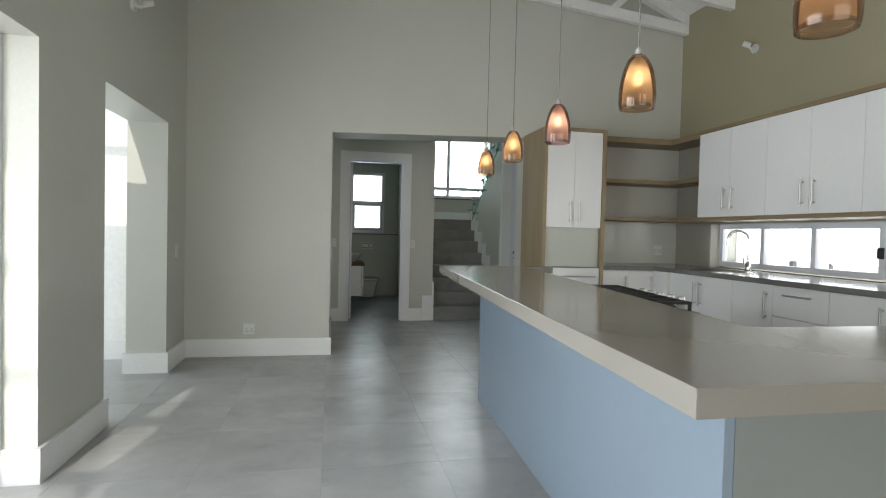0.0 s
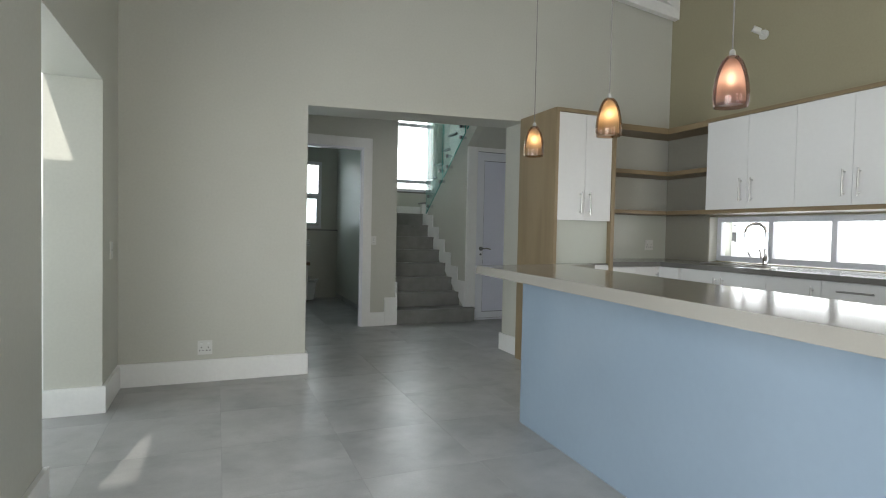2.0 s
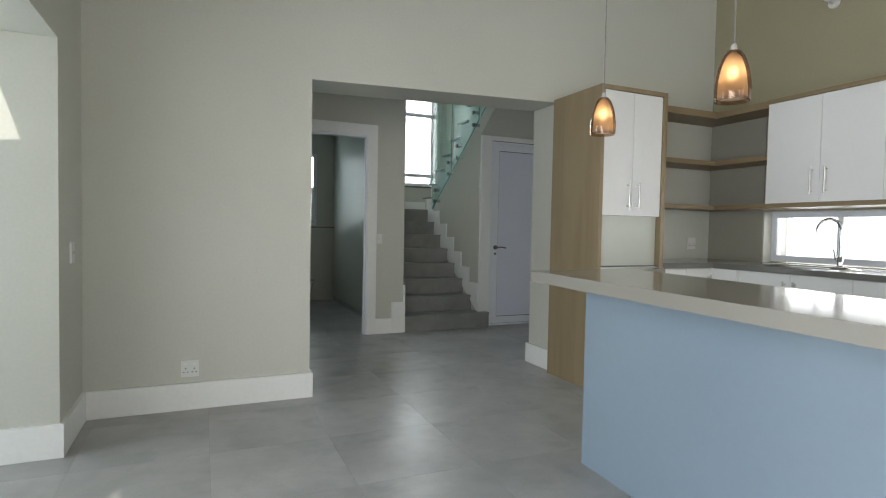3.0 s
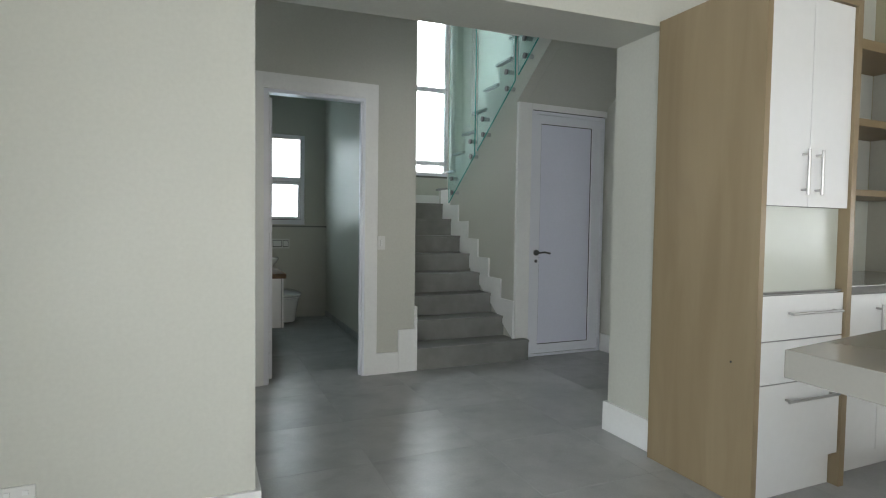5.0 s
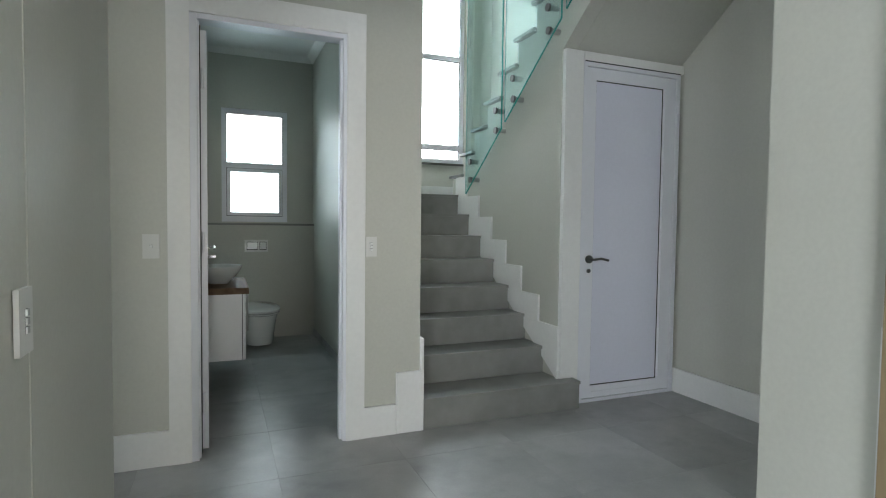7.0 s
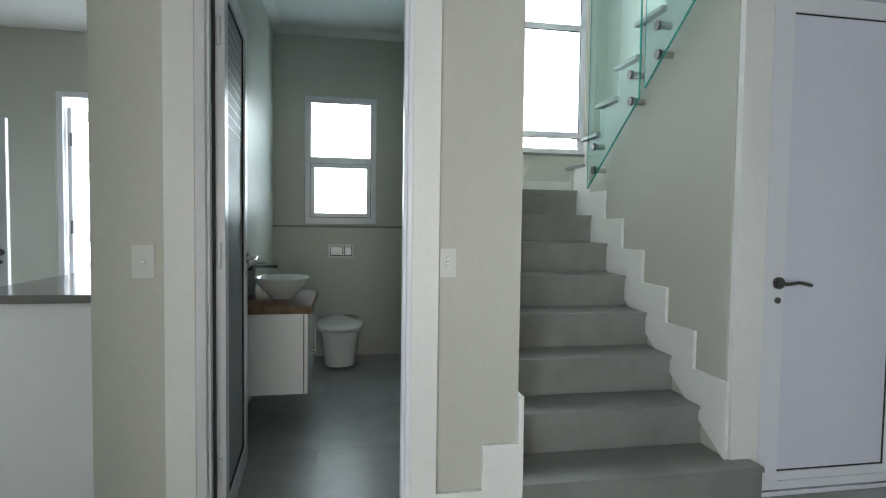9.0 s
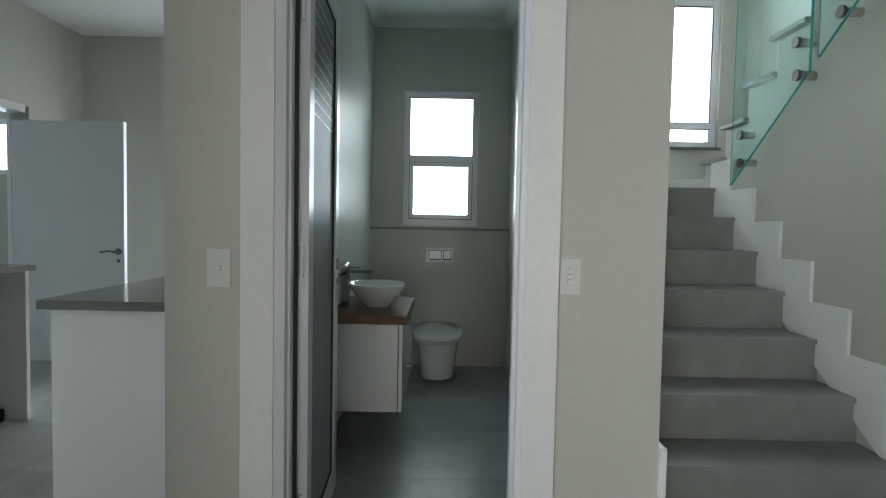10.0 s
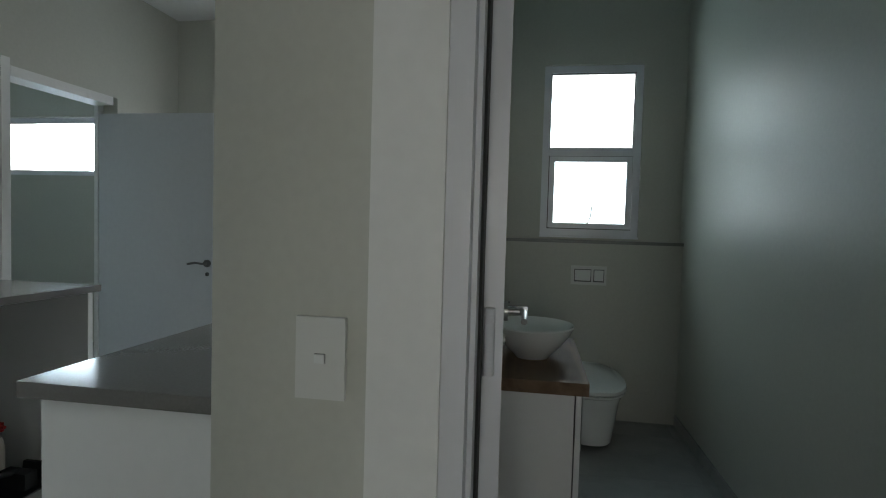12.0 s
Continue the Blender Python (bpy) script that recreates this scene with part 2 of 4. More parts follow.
def lathe(profile, x, y, z, segments=28, bm=None, sx=1.0, sy=1.0):
    """Rings of (radius, height) turned about an upright line."""
    bm = bm or bmesh.new()
    rings = []
    for r, h in profile:
        if r < 1e-5:
            rings.append([bm.verts.new((x, y, z + h))])
        else:
            rings.append([bm.verts.new((x + sx * r * math.cos(k * math.tau / segments), y + sy * r * math.sin(k * math.tau / segments), z + h)) for k in range(segments)])
    for a, b in zip(rings, rings[1:]):
        for k in range(segments):
            j = (k + 1) % segments
            if len(a) == 1 and len(b) > 1:
                bm.faces.new((a[0], b[k], b[j]))
            elif len(b) == 1 and len(a) > 1:
                bm.faces.new((a[k], a[j], b[0]))
            elif len(a) > 1:
                bm.faces.new((a[k], a[j], b[j], b[k]))
    bmesh.ops.recalc_face_normals(bm, faces=bm.faces)
    return bm


def tube(points, radius, segments=10, bm=None):
    """A round bar along a line of points."""
    bm = bm or bmesh.new()
    pts = [Vector(p) for p in points]
    rings = []
    side = None
    for i, p in enumerate(pts):
        way = (pts[min(i + 1, len(pts) - 1)] - pts[max(i - 1, 0)]).normalized()
        if side is None:
            side = way.cross(Vector((0.3, 0.2, 0.93))).normalized()
        side = (side - way * side.dot(way)).normalized()
        up = way.cross(side)
        rings.append([bm.verts.new(p + radius * (side * math.cos(k * math.tau / segments) + up * math.sin(k * math.tau / segments))) for k in range(segments)])
    for a, b in zip(rings, rings[1:]):
        for k in range(segments):
            j = (k + 1) % segments
            bm.faces.new((a[k], a[j], b[j], b[k]))
    bm.faces.new(rings[0][::-1]), bm.faces.new(rings[-1])
    bmesh.ops.recalc_face_normals(bm, faces=bm.faces)
    return bm


def structure(name, bm, material, label, category, bevel=0.0):
    return tagged(part(name, bm, material, bevel=bevel), label, category, kind="structure")


# ---- large structure ----
LX, RX, BY, FY = -1.13, 3.85, 6.0, -2.5        # main room: side walls, back wall, rear wall
PD, PO, PP = 3.46, 4.20, 5.45                     # left wall: patio door, second opening, pier
BW2 = 6.36                                      # hall side of the back wall
HY, HY2 = 7.97, 8.12                            # wall with the toilet door
SXL, SYF = -2.49, 11.45                          # scullery: left wall, back wall
OUT = 10.95                                     # outer wall behind toilet and stairs

# floor bed under the tiles
structure("floor", box(-6.0, 4.1, -2.9, 12.2, -0.12, -0.0009), GROUT, "grey grout bed under large grey porcelain floor tiles", "floor")
structure("ground", box(-400, 400, -400, 400, -0.6, -0.125), GROUND, "pale paved ground around the house", "ground")

# left wall with the patio door and a second opening
bm = box(LX - 0.3, LX, FY - 0.3, 0.1, -0.1, 3.75)
box(LX - 0.3, LX, 0.1, PD, 2.02, 3.75, bm), box(LX - 0.3, LX, PD, PO, -0.1, 3.75, bm)
box(LX - 0.3, LX, PO, PP, 2.02, 3.75, bm), box(LX - 0.3, LX, PP, BY, -0.1, 3.75, bm)
structure("wall_left", bm, PAINT, "greige painted plaster wall with two tall openings", "wall")

# back wall with the wide opening to the hall
bm = box(-4.2, 0.165, BY, BW2, -0.1, 2.12)
box(2.13, RX + 0.3, BY, BW2, -0.1, 2.12, bm)
prism(((-4.2, 2.12), (0.165, 2.12), (2.13, 2.18), (2.13, 2.12), (RX + 0.3, 2.12), (RX + 0.3, 3.5), (RX, 3.6), (1.375, 4.67), (-1.13, 3.6), (-1.43, 3.5), (-4.2, 3.5)), "y", BY, BW2, bm)
structure("wall_back", bm, PAINT, "greige painted plaster gable wall with a wide doorway", "wall")

# right wall with the low kitchen window
WY0, WY1, WZ0, WZ1 = 1.9, 5.45, 0.93, 1.345
bm = box(RX, RX + 0.3, FY - 0.3, WY0, -0.1, 3.75)
box(RX, RX + 0.3, WY1, BY, -0.1, 3.75, bm)
box(RX, RX + 0.3, WY0, WY1, -0.1, WZ0 - 0.01, bm), box(RX, RX + 0.3, WY0, WY1, WZ1, 3.75, bm)
structure("wall_right", bm, OLIVE, "olive brown painted kitchen wall with a low strip window", "wall")

# unseen rear wall, its wide opening added to let light in
bm = box(LX, -0.75, FY - 0.3, FY, -0.1, 3.5)
box(3.5, RX, FY - 0.3, FY, -0.1, 3.5, bm)
prism(((LX, 3.5), (-0.75, 3.5), (-0.75, 2.6), (3.5, 2.6), (3.5, 3.5), (RX, 3.5), (RX, 3.6), (1.375, 4.67), (LX, 3.6)), "y", FY - 0.3, FY, bm)
structure("wall_rear", bm, PAINT, "unseen greige painted plaster wall with an opening added for light", "wall")

# vaulted ceiling of white boards
PITCH = 0.43
bm = prism(((RX + 0.3, 3.56 - 0.3 * PITCH), (1.375, 3.56 + 2.475 * PITCH), (LX - 0.3, 3.56 - 0.3 * PITCH), (LX - 0.3, 3.7 - 0.3 * PITCH), (1.375, 3.7 + 2.475 * PITCH), (RX + 0.3, 3.7 - 0.3 * PITCH)), "y", FY - 0.3, BW2)
structure("ceiling", bm, CEIL, "white boarded vaulted ceiling between painted trusses", "ceiling")


def truss(y):
    t = thing("roof_truss", (1.375, y, 3.3), "white painted timber scissor roof truss", "truss", "trusses under the vaulted ceiling")
    d = 0.035
    for s, nm in ((1, "rafter"), (-1, "rafter")):
        e = 1.375 + s * 2.475
        part(nm, prism(((e, 3.44), (e, 3.56), (1.375, 3.56 + 2.475 * PITCH), (1.375, 3.44 + 2.475 * PITCH)), "y", y - d, y + d), TIMBER, t, bevel=0.004)
        part("bottom_chord", prism(((e, 3.36), (e, 3.47), (1.375, 3.47 + 2.475 * 0.105), (1.375, 3.36 + 2.475 * 0.105)), "y", y - d + 0.003, y + d - 0.003), TIMBER, t, bevel=0.004)
        for f in (0.36, 0.7):
            xb = e - s * 2.475 * f
            zb, zt = 3.44 + 2.475 * f * 0.105, 3.48 + 2.475 * (f - 0.1) * PITCH
            xt = e - s * 2.475 * (f - 0.1)
            if zt - zb > 0.05:
                part("web", prism(((xb - 0.05, zb), (xb + 0.05, zb), (xt + 0.05, zt), (xt - 0.05, zt)), "y", y - d + 0.006, y + d - 0.006), TIMBER, t, bevel=0.003)
    part("king_post", box(1.325, 1.425, y - d + 0.008, y + d - 0.008, 3.44 + 2.475 * 0.105, 3.46 + 2.475 * PITCH), TIMBER, t, bevel=0.003)
    return t


for k in range(12):
    truss(5.94 - 0.68 * k)

# hall and rooms behind
structure("wall_hall_left", box(SXL, 0.167, BW2, 7.2, -0.1, 2.85), PAINT, "greige painted deep wall block beside the hall", "wall")
bm = box(0.04, 0.371, HY, HY2, -0.1, 2.85)
box(1.15, 1.53, HY, HY2, -0.1, 2.85, bm), box(0.371, 1.15, HY, HY2, 2.13, 2.85, bm)
structure("wall_toilet_front", bm, PAINT, "greige painted wall round the toilet door", "wall")
structure("wall_toilet_stair", box(1.40, 1.53, HY2, OUT, -0.1, 5.2), PAINT, "greige painted wall between toilet and stairs", "wall")
structure("wall_toilet_left", box(0.14, 0.26, HY2, OUT, -0.1, 2.85), PAINT, "greige painted wall between toilet and scullery", "wall")
# outer wall with toilet and stair windows
TX0, TX1, TZ0, TZ1 = 0.517, 1.143, 1.175, 2.285
SX0, SX1, SZ0, SZ1 = 1.62, 3.13, 1.86, 4.45
bm = box(0.14, TX0, OUT, OUT + 0.25, -0.1, 5.2)
box(TX0, TX1, OUT, OUT + 0.25, -0.1, TZ0, bm), box(TX0, TX1, OUT, OUT + 0.25, TZ1, 5.2, bm)
box(TX1, SX0, OUT, OUT + 0.25, -0.1, 5.2, bm), box(SX0, SX1, OUT, OUT + 0.25, -0.1, SZ0, bm)
box(SX0, SX1, OUT, OUT + 0.25, SZ1, 5.2, bm), box(SX1, 3.75, OUT, OUT + 0.25, -0.1, 5.2, bm)
structure("wall_outer", bm, PAINT, "greige painted outer wall with two windows", "wall")
structure("wall_toilet_ledge", box(0.26, 1.40, 10.87, OUT, -0.1, 1.13), PAINT, "greige boxed-out lower wall hiding the cistern", "wall")
structure("ledge", box(0.26, 1.40, 10.855, OUT, 1.13, 1.15), STEPTILE, "dark grey tiled ledge above the boxed-out wall", "ledge")
structure("wall_hall_right", box(3.47, 3.75, BW2, OUT, -0.1, 5.2), PAINT, "greige painted hall wall", "wall")
structure("wall_stair_upper", box(1.53, 3.47, 6.6, 6.75, 2.98, 5.2), PAINT, "greige wall above the stair well", "wall")
structure("wall_stair_side", box(1.40, 1.53, 6.6, HY2, 2.98, 5.2), PAINT, "greige wall beside the stair well", "wall")
# ceilings
bm = box(SXL, 1.53, BW2, HY, 2.785, 2.98)
box(1.53, 2.5, BW2, HY - 0.02, 2.785, 2.98, bm), box(2.5, 3.47, BW2, 6.75, 2.785, 2.98, bm)
box(0.14, 1.40, HY, OUT, 2.85, 2.98, bm), box(SXL, 0.14, HY, SYF, 2.85, 2.98, bm)
box(1.40, 3.75, 6.6, OUT + 0.2, 5.2, 5.3, bm)
structure("ceiling_hall", bm, CEIL, "white plastered flat ceiling", "ceiling")
bm = prism(((10.95, 2.80), (10.95, 2.85), (10.88, 2.85)), "x", 0.26, 1.40)
prism(((0.26, 2.80), (0.26, 2.85), (0.33, 2.85)), "y", HY2, 10.95, bm), prism(((1.40, 2.80), (1.40, 2.85), (1.33, 2.85)), "y", HY2, 10.95, bm)
structure("cornice", bm, CEIL, "small white plaster cornice in the toilet", "cornice")

# scullery and the room beyond it
bm = box(SXL - 0.13, SXL, 7.9, 9.9, -0.1, 2.85)
box(SXL - 0.13, SXL, BW2, 7.22, -0.1, 2.85, bm), box(SXL - 0.13, SXL, 7.22, 7.9, 2.3, 2.85, bm)
box(SXL - 0.13, SXL, 9.9, 10.78, 2.06, 2.85, bm), box(SXL - 0.13, SXL, 10.78, 12.0, -0.1, 2.85, bm)
structure("wall_scullery_left", bm, PAINT, "greige painted wall with an inner doorway", "wall")
bm = box(SXL, -1.69, SYF, SYF + 0.2, -0.1, 2.98)
box(-1.69, -0.72, SYF, SYF + 0.2, 2.32, 2.98, bm), box(-0.72, 0.14, SYF, SYF + 0.2, -0.1, 2.98, bm)
structure("wall_scullery_back", bm, PAINT, "greige painted wall with a glazed back door", "wall")
bm = box(-6.0, -5.5, 11.9, 12.1, -0.1, 2.85)
box(-5.5, -2.8, 11.9, 12.1, -0.1, 1.60, bm), box(-5.5, -2.8, 11.9, 12.1, 2.16, 2.85, bm), box(-2.8, SXL - 0.13, 11.9, 12.1, -0.1, 2.85, bm)
structure("wall_far_room", bm, PAINT, "greige painted wall with a high strip window", "wall")
structure("wall_far_room_left", box(-6.13, -6.0, 8.0, 12.1, -0.1, 2.85), PAINT, "greige painted wall", "wall")
structure("wall_far_room_front", box(-6.0, SXL - 0.13, 8.0, 8.13, -0.1, 2.85), PAINT, "greige painted wall", "wall")
structure("ceiling_far_room", box(-6.13, SXL, 8.0, 12.1, 2.852, 2.98), CEIL, "white plastered flat ceiling", "ceiling")

# patio outside the left wall
structure("wall_patio_screen", box(-4.2, LX - 0.3, 3.75, 4.05, -0.1, 2.40), PLASTER, "white plastered patio screen wall", "wall")
structure("wall_patio_end", box(-4.4, -4.2, 4.0, BW2, -0.1, 3.4), PLASTER, "white plastered patio wall", "wall")
structure("wall_patio_face", box(-4.2, LX - 0.3, BY - 0.012, BY - 0.002, -0.01, 3.4), PLASTER, "white plastered patio wall facing", "wall")

# ---- skirtings ----


def skirting(name, x0, x1, y0, y1, h=0.165):
    """A flat white skirting with an eased top edge."""
    return structure(name, box(x0, x1, y0, y1, 0.0005, h), WHITE, "tall white painted skirting board", "skirting", bevel=0.006)


S = 0.02
skirting("baseboard", LX, 0.165 + S, BY - S, BY - 0.0005)
skirting("baseboard_1", 0.1675, 0.165 + S, BY, 7.2 + S)
skirting("baseboard_2", LX, LX + S, PP - S, BY - S - 0.0005)
skirting("baseboard_3", LX - 0.3 - S, LX, PP - S, PP - 0.0005)
skirting("baseboard_4", LX, LX + S, PD - S, PO + S)
skirting("baseboard_5", LX - 0.14, LX, PD - S, PD - 0.0005)
skirting("baseboard_6", -4.2, LX - 0.3, BY - S - 0.013, BY - 0.0125)
skirting("baseboard_7", 2.13 - S, 2.1295, BY - S, BW2 - 0.0005)
skirting("baseboard_8", 2.13 - S, 3.47, BW2, BW2 + S)
skirting("baseboard_9", 3.47 - S, 3.47, BW2 + S, 8.05)
skirting("baseboard_10", 0.04 - S, 0.30, HY - S, HY - 0.0005)
skirting("baseboard_11", 1.21, 1.39, HY - S, HY - 0.0005)
structure("baseboard_12", box(1.39, 1.3995, HY2, 10.86, 0.0005, 0.07), TILE, "grey tiled skirting strip", "skirting")
# stepped skirting at the foot of the stairs
bm = prism(((1.39, 0.0005), (1.55, 0.0005), (1.55, 0.34), (1.39, 0.34)), "y", HY - S - 0.002, HY - 0.0005)
structure("baseboard_14", bm, WHITE, "white stepped skirting block at the stair foot", "skirting", bevel=0.005)
bm = prism(((HY - S, 0.2), (HY + 0.21, 0.2), (HY + 0.21, 0.52), (HY - S, 0.52)), "x", 1.5305, 1.55)
structure("baseboard_15", bm, WHITE, "white stepped skirting block at the stair foot", "skirting", bevel=0.005)

# ---- stairs ----
RISE, GO = 0.178, 0.2365
NY, SXA, SXB = 7.975, 1.552, 2.5


def staircase():
    t = thing("staircase", (2.0, 8.0, 0.0), "grey tiled staircase with a half landing", "stairs", kind="structure")
    bm = bmesh.new()
    for k in range(8):
        box(SXA - 0.02, SXB if k else 2.6, NY + GO * k + 0.025, NY + GO * (k + 1) + 0.03, -0.1 if not k else RISE * (k - 1), RISE * (k + 1) - 0.02, bm)
    box(1.5305, 3.47, NY + GO * 7 + 0.2, OUT, RISE * 8 - 0.3, RISE * 8 - 0.02, bm)
    part("stair_core", bm, GROUT, t)
    for k in range(8):
        y, z = NY + GO * k, RISE * (k + 1)
        xb = SXB - 0.002 if k else 2.6
        y -= 0.03 if not k else 0
        part("riser", box(SXA, xb, y + 0.012, y + 0.024, z - RISE + 0.001, z - 0.0205), STEPTILE, t)
        if k < 7:
            part("tread", box(SXA if k else 1.50 + 0.052, xb, y, NY + GO * (k + 1) + 0.012, z - 0.02, z), STEPTILE, t, bevel=0.004)
    part("landing", box(1.532, 3.468, NY + GO * 7, OUT - 0.002, RISE * 8 - 0.02, RISE * 8), STEPTILE, t, bevel=0.003)
    return t


staircase()

# stair side wall, stepped along the upper flight
Y2 = 9.79
soff = lambda y: 2.26 + (8.07 - y) * 0.742
pts = [(8.07, -0.1), (8.07, 2.26), (6.9, soff(6.9))]
for n in range(13, 0, -1):
    y, z = Y2 - GO * (n - 1), RISE * 8 + RISE * n - 0.03
    if y - GO < 6.9:
        continue
    pts += [(y - GO, z), (y, z)] if n < 13 else [(y, z)]
pts[3:3] = [(6.9, pts[3][1])]
pts += [(Y2, RISE * 8), (Y2, -0.1)]
structure("wall_stair_spandrel", prism(pts, "x", SXB, 2.6), PAINT, "greige spandrel wall under the upper stair flight", "wall")


def upper_flight():
    t = thing("upper_stair_flight", (3.0, 9.0, RISE * 8), "upper flight of grey tiled stairs with a sloping plastered soffit", "stairs", kind="structure")
    poly = [(Y2 + 0.2, RISE * 8 - 0.3), (8.07, 2.26), (6.9, soff(6.9)), (6.9, soff(6.9) + 0.25), (8.07, 2.52), (Y2 + 0.2, RISE * 8 - 0.05)]
    part("soffit", prism(poly, "x", 2.602, 3.468), PAINT, t)
    for n in range(1, 14):
        y, z = Y2 - GO * (n - 1), RISE * 8 + RISE * n
        if y - GO < 6.85:
            break
        part("tread", box(2.47, 3.466, y - GO - 0.005, y + 0.03, z - 0.022, z), STEPTILE, t, bevel=0.004)
        part("riser", box(2.5, 3.466, y - 0.004, y + 0.008, z - RISE, z - 0.0225), WHITE, t)
    return t


upper_flight()

# white stepped skirting beside the lower flight
pts = []
for k in range(1, 8):
    y, z = NY + GO * k - 0.17, RISE * (k + 1) + 0.155
    pts += [(y, z), (y + GO, z)]
structure("baseboard_16", prism(pts + [(NY + GO * 8 - 0.17, RISE * 7.0), (NY + GO - 0.17, 0.17)], "x", SXB - 0.016, SXB - 0.0005), WHITE, "white stepped skirting beside the stairs", "skirting")
structure("baseboard_17", box(1.531, 3.46, OUT - 0.02, OUT - 0.0005, RISE * 8, RISE * 8 + 0.17), WHITE, "white skirting on the stair landing", "skirting", bevel=0.004)

# ---- wall and door beneath the upper flight ----
bm = box(3.444, 3.468, 8.075, 8.15, 0.0, 2.32)
box(2.602, 3.444, 8.075, 8.15, 2.205, 2.32, bm)
structure("wall_under_stairs", bm, PAINT, "narrow greige wall round the cupboard door", "wall")
structure("trim", box(2.505, 2.64, 8.035, 8.068, 0.001, 2.262), WHITE, "white plaster band beside the cupboard door", "trim", bevel=0.006)
structure("trim_1", box(2.645, 3.468, 8.035, 8.072, 2.206, 2.262), WHITE, "white plaster band above the cupboard door", "trim", bevel=0.006)


def lever_handle(parent, x, y, z, out, way, material=STEEL):
    """A lever on a round rose with a keyhole plate under it. out: the way off the door; way: where the lever points."""
    o, w = Vector(out), Vector(way)
    p = Vector((x, y, z))
    h = part("handle", tube([p, p + o * 0.012], 0.026, 20), material, parent, "steel lever handle", smooth=True)
    part("lever", tube([p + o * 0.01, p + o * 0.045, p + o * 0.052 + w * 0.012, p + o * 0.052 + w * 0.06 + Vector((0, 0, 0.006)), p + o * 0.05 + w * 0.12 - Vector((0, 0, 0.006))], 0.008, 10), material, h, smooth=True)
    q = p - Vector((0, 0, 0.075))
    k = part("keyhole_plate", tube([q, q + o * 0.007], 0.014, 16), material, parent, smooth=True)
    side = Vector((abs(w.x), abs(w.y), 0)) * 0.003
    a, b = q + o * 0.0072 - side - Vector((0, 0, 0.009)), q + o * 0.0085 + side + Vector((0, 0, 0.007))
    part("keyhole", box(a.x, b.x, a.y, b.y, a.z, b.z), SLOT, k)


def ring(x0, x1, z0, z1, w, y0, y1, wb=None):
    """A rectangular frame in the x-z plane."""
    wb = w if wb is None else wb
    bm = box(x0, x0 + w, y0, y1, z0, z1)
    box(x1 - w, x1, y0, y1, z0, z1, bm), box(x0 + w, x1 - w, y0, y1, z1 - w, z1, bm), box(x0 + w, x1 - w, y0, y1, z0, z0 + wb, bm)
    return bm


def cupboard_door():
    t = thing("cupboard_door", (3.02, 8.06, 0.0), "closed pale lilac-white aluminium door under the stairs", "door", kind="structure")
    part("door_frame", ring(2.642, 3.442, 0.002, 2.203, 0.03, 8.035, 8.074, 0.02), ALU, t, bevel=0.002)
    part("gap_seal", box(2.673, 3.411, 8.055, 8.07, 2.166, 2.1725), ALU, t)
    # black strip drawn as the dark line under the head band
    part("gap_seal", box(2.648, 3.44, 8.0325, 8.034, 2.199, 2.2055), RUBBER, t)
    part("gap_seal", box(2.673, 3.411, 8.05, 8.07, 0.0225, 0.0265), RUBBER, t)
    bm = box(2.6735, 2.744, 8.042, 8.07, 0.027, 2.1655)
    box(3.302, 3.4105, 8.042, 8.07, 0.027, 2.1655, bm)
    box(2.744, 3.302, 8.042, 8.07, 2.092, 2.1655, bm), box(2.744, 3.302, 8.042, 8.07, 0.027, 0.107, bm)
    part("leaf_frame", bm, ALU, t, bevel=0.002)
    part("panel_seal", ring(2.744, 3.302, 0.107, 2.092, 0.005, 8.048, 8.07), RUBBER, t)
    part("panel", box(2.7495, 3.2965, 8.052, 8.068, 0.1125, 2.0865), LEAF, t)
    part("glazing_bead", tube([(3.311, 8.0405, 0.11), (3.311, 8.0405, 2.09)], 0.006, 8), ALU, t, smooth=True)
    part("weather_bar", box(2.75, 3.30, 8.037, 8.0415, 0.06, 0.068), ALU, t)
    lever_handle(t, 2.712, 8.042, 0.94, (0, -1, 0), (1, 0, 0), DARKSTEEL)
    for z in (0.17, 1.99):
        h = part("hinge", box(3.404, 3.436, 8.03, 8.0345, z - 0.06, z + 0.06), ALU, t, bevel=0.001)
        for k in range(5):
            part("knuckle", tube([(3.42, 8.026, z - 0.056 + 0.024 * k), (3.42, 8.026, z - 0.04 + 0.024 * k)], 0.008, 10), ALU, h, smooth=True)
    return t


cupboard_door()


# ---- toilet door ----
def toilet_door():
    t = thing("toilet_door", (0.78, 8.0, 0.0), "white framed toilet door standing open, louvred at the top", "door", kind="structure")
    for x0, x1 in ((0.275, 0.372), (1.112, 1.21)):
        part("architrave", box(x0, x1, 7.945, 7.969, 0.001, 2.235), WHITE, t, bevel=0.008)
    part("architrave", box(0.3725, 1.1115, 7.945, 7.969, 2.125, 2.235), WHITE, t, bevel=0.008)
    for x0, x1 in ((0.372, 0.404), (1.095, 1.112)):
        part("jamb", box(x0, x1, 7.955, 8.052, 0.001, 2.124), ALU, t, bevel=0.004)
    part("jamb", box(0.4045, 1.0945, 7.955, 8.052, 2.10, 2.124), ALU, t, bevel=0.004)
    part("stop", box(0.4045, 0.412, 7.985, 8.018, 0.001, 2.099), ALU, t, bevel=0.002)
    part("stop", box(1.083, 1.0945, 7.985, 8.03, 0.001, 2.099), ALU, t, bevel=0.002)
    # black strip colours in the shaded gap between hinge jamb and open leaf
    part("gap_seal", box(0.4045, 0.416, 8.02, 8.054, 0.01, 2.09), RUBBER, t)
    part("gap_seal", box(1.0875, 1.0945, 8.031, 8.05, 0.01, 2.09), RUBBER, t)
    return t


toilet_door()


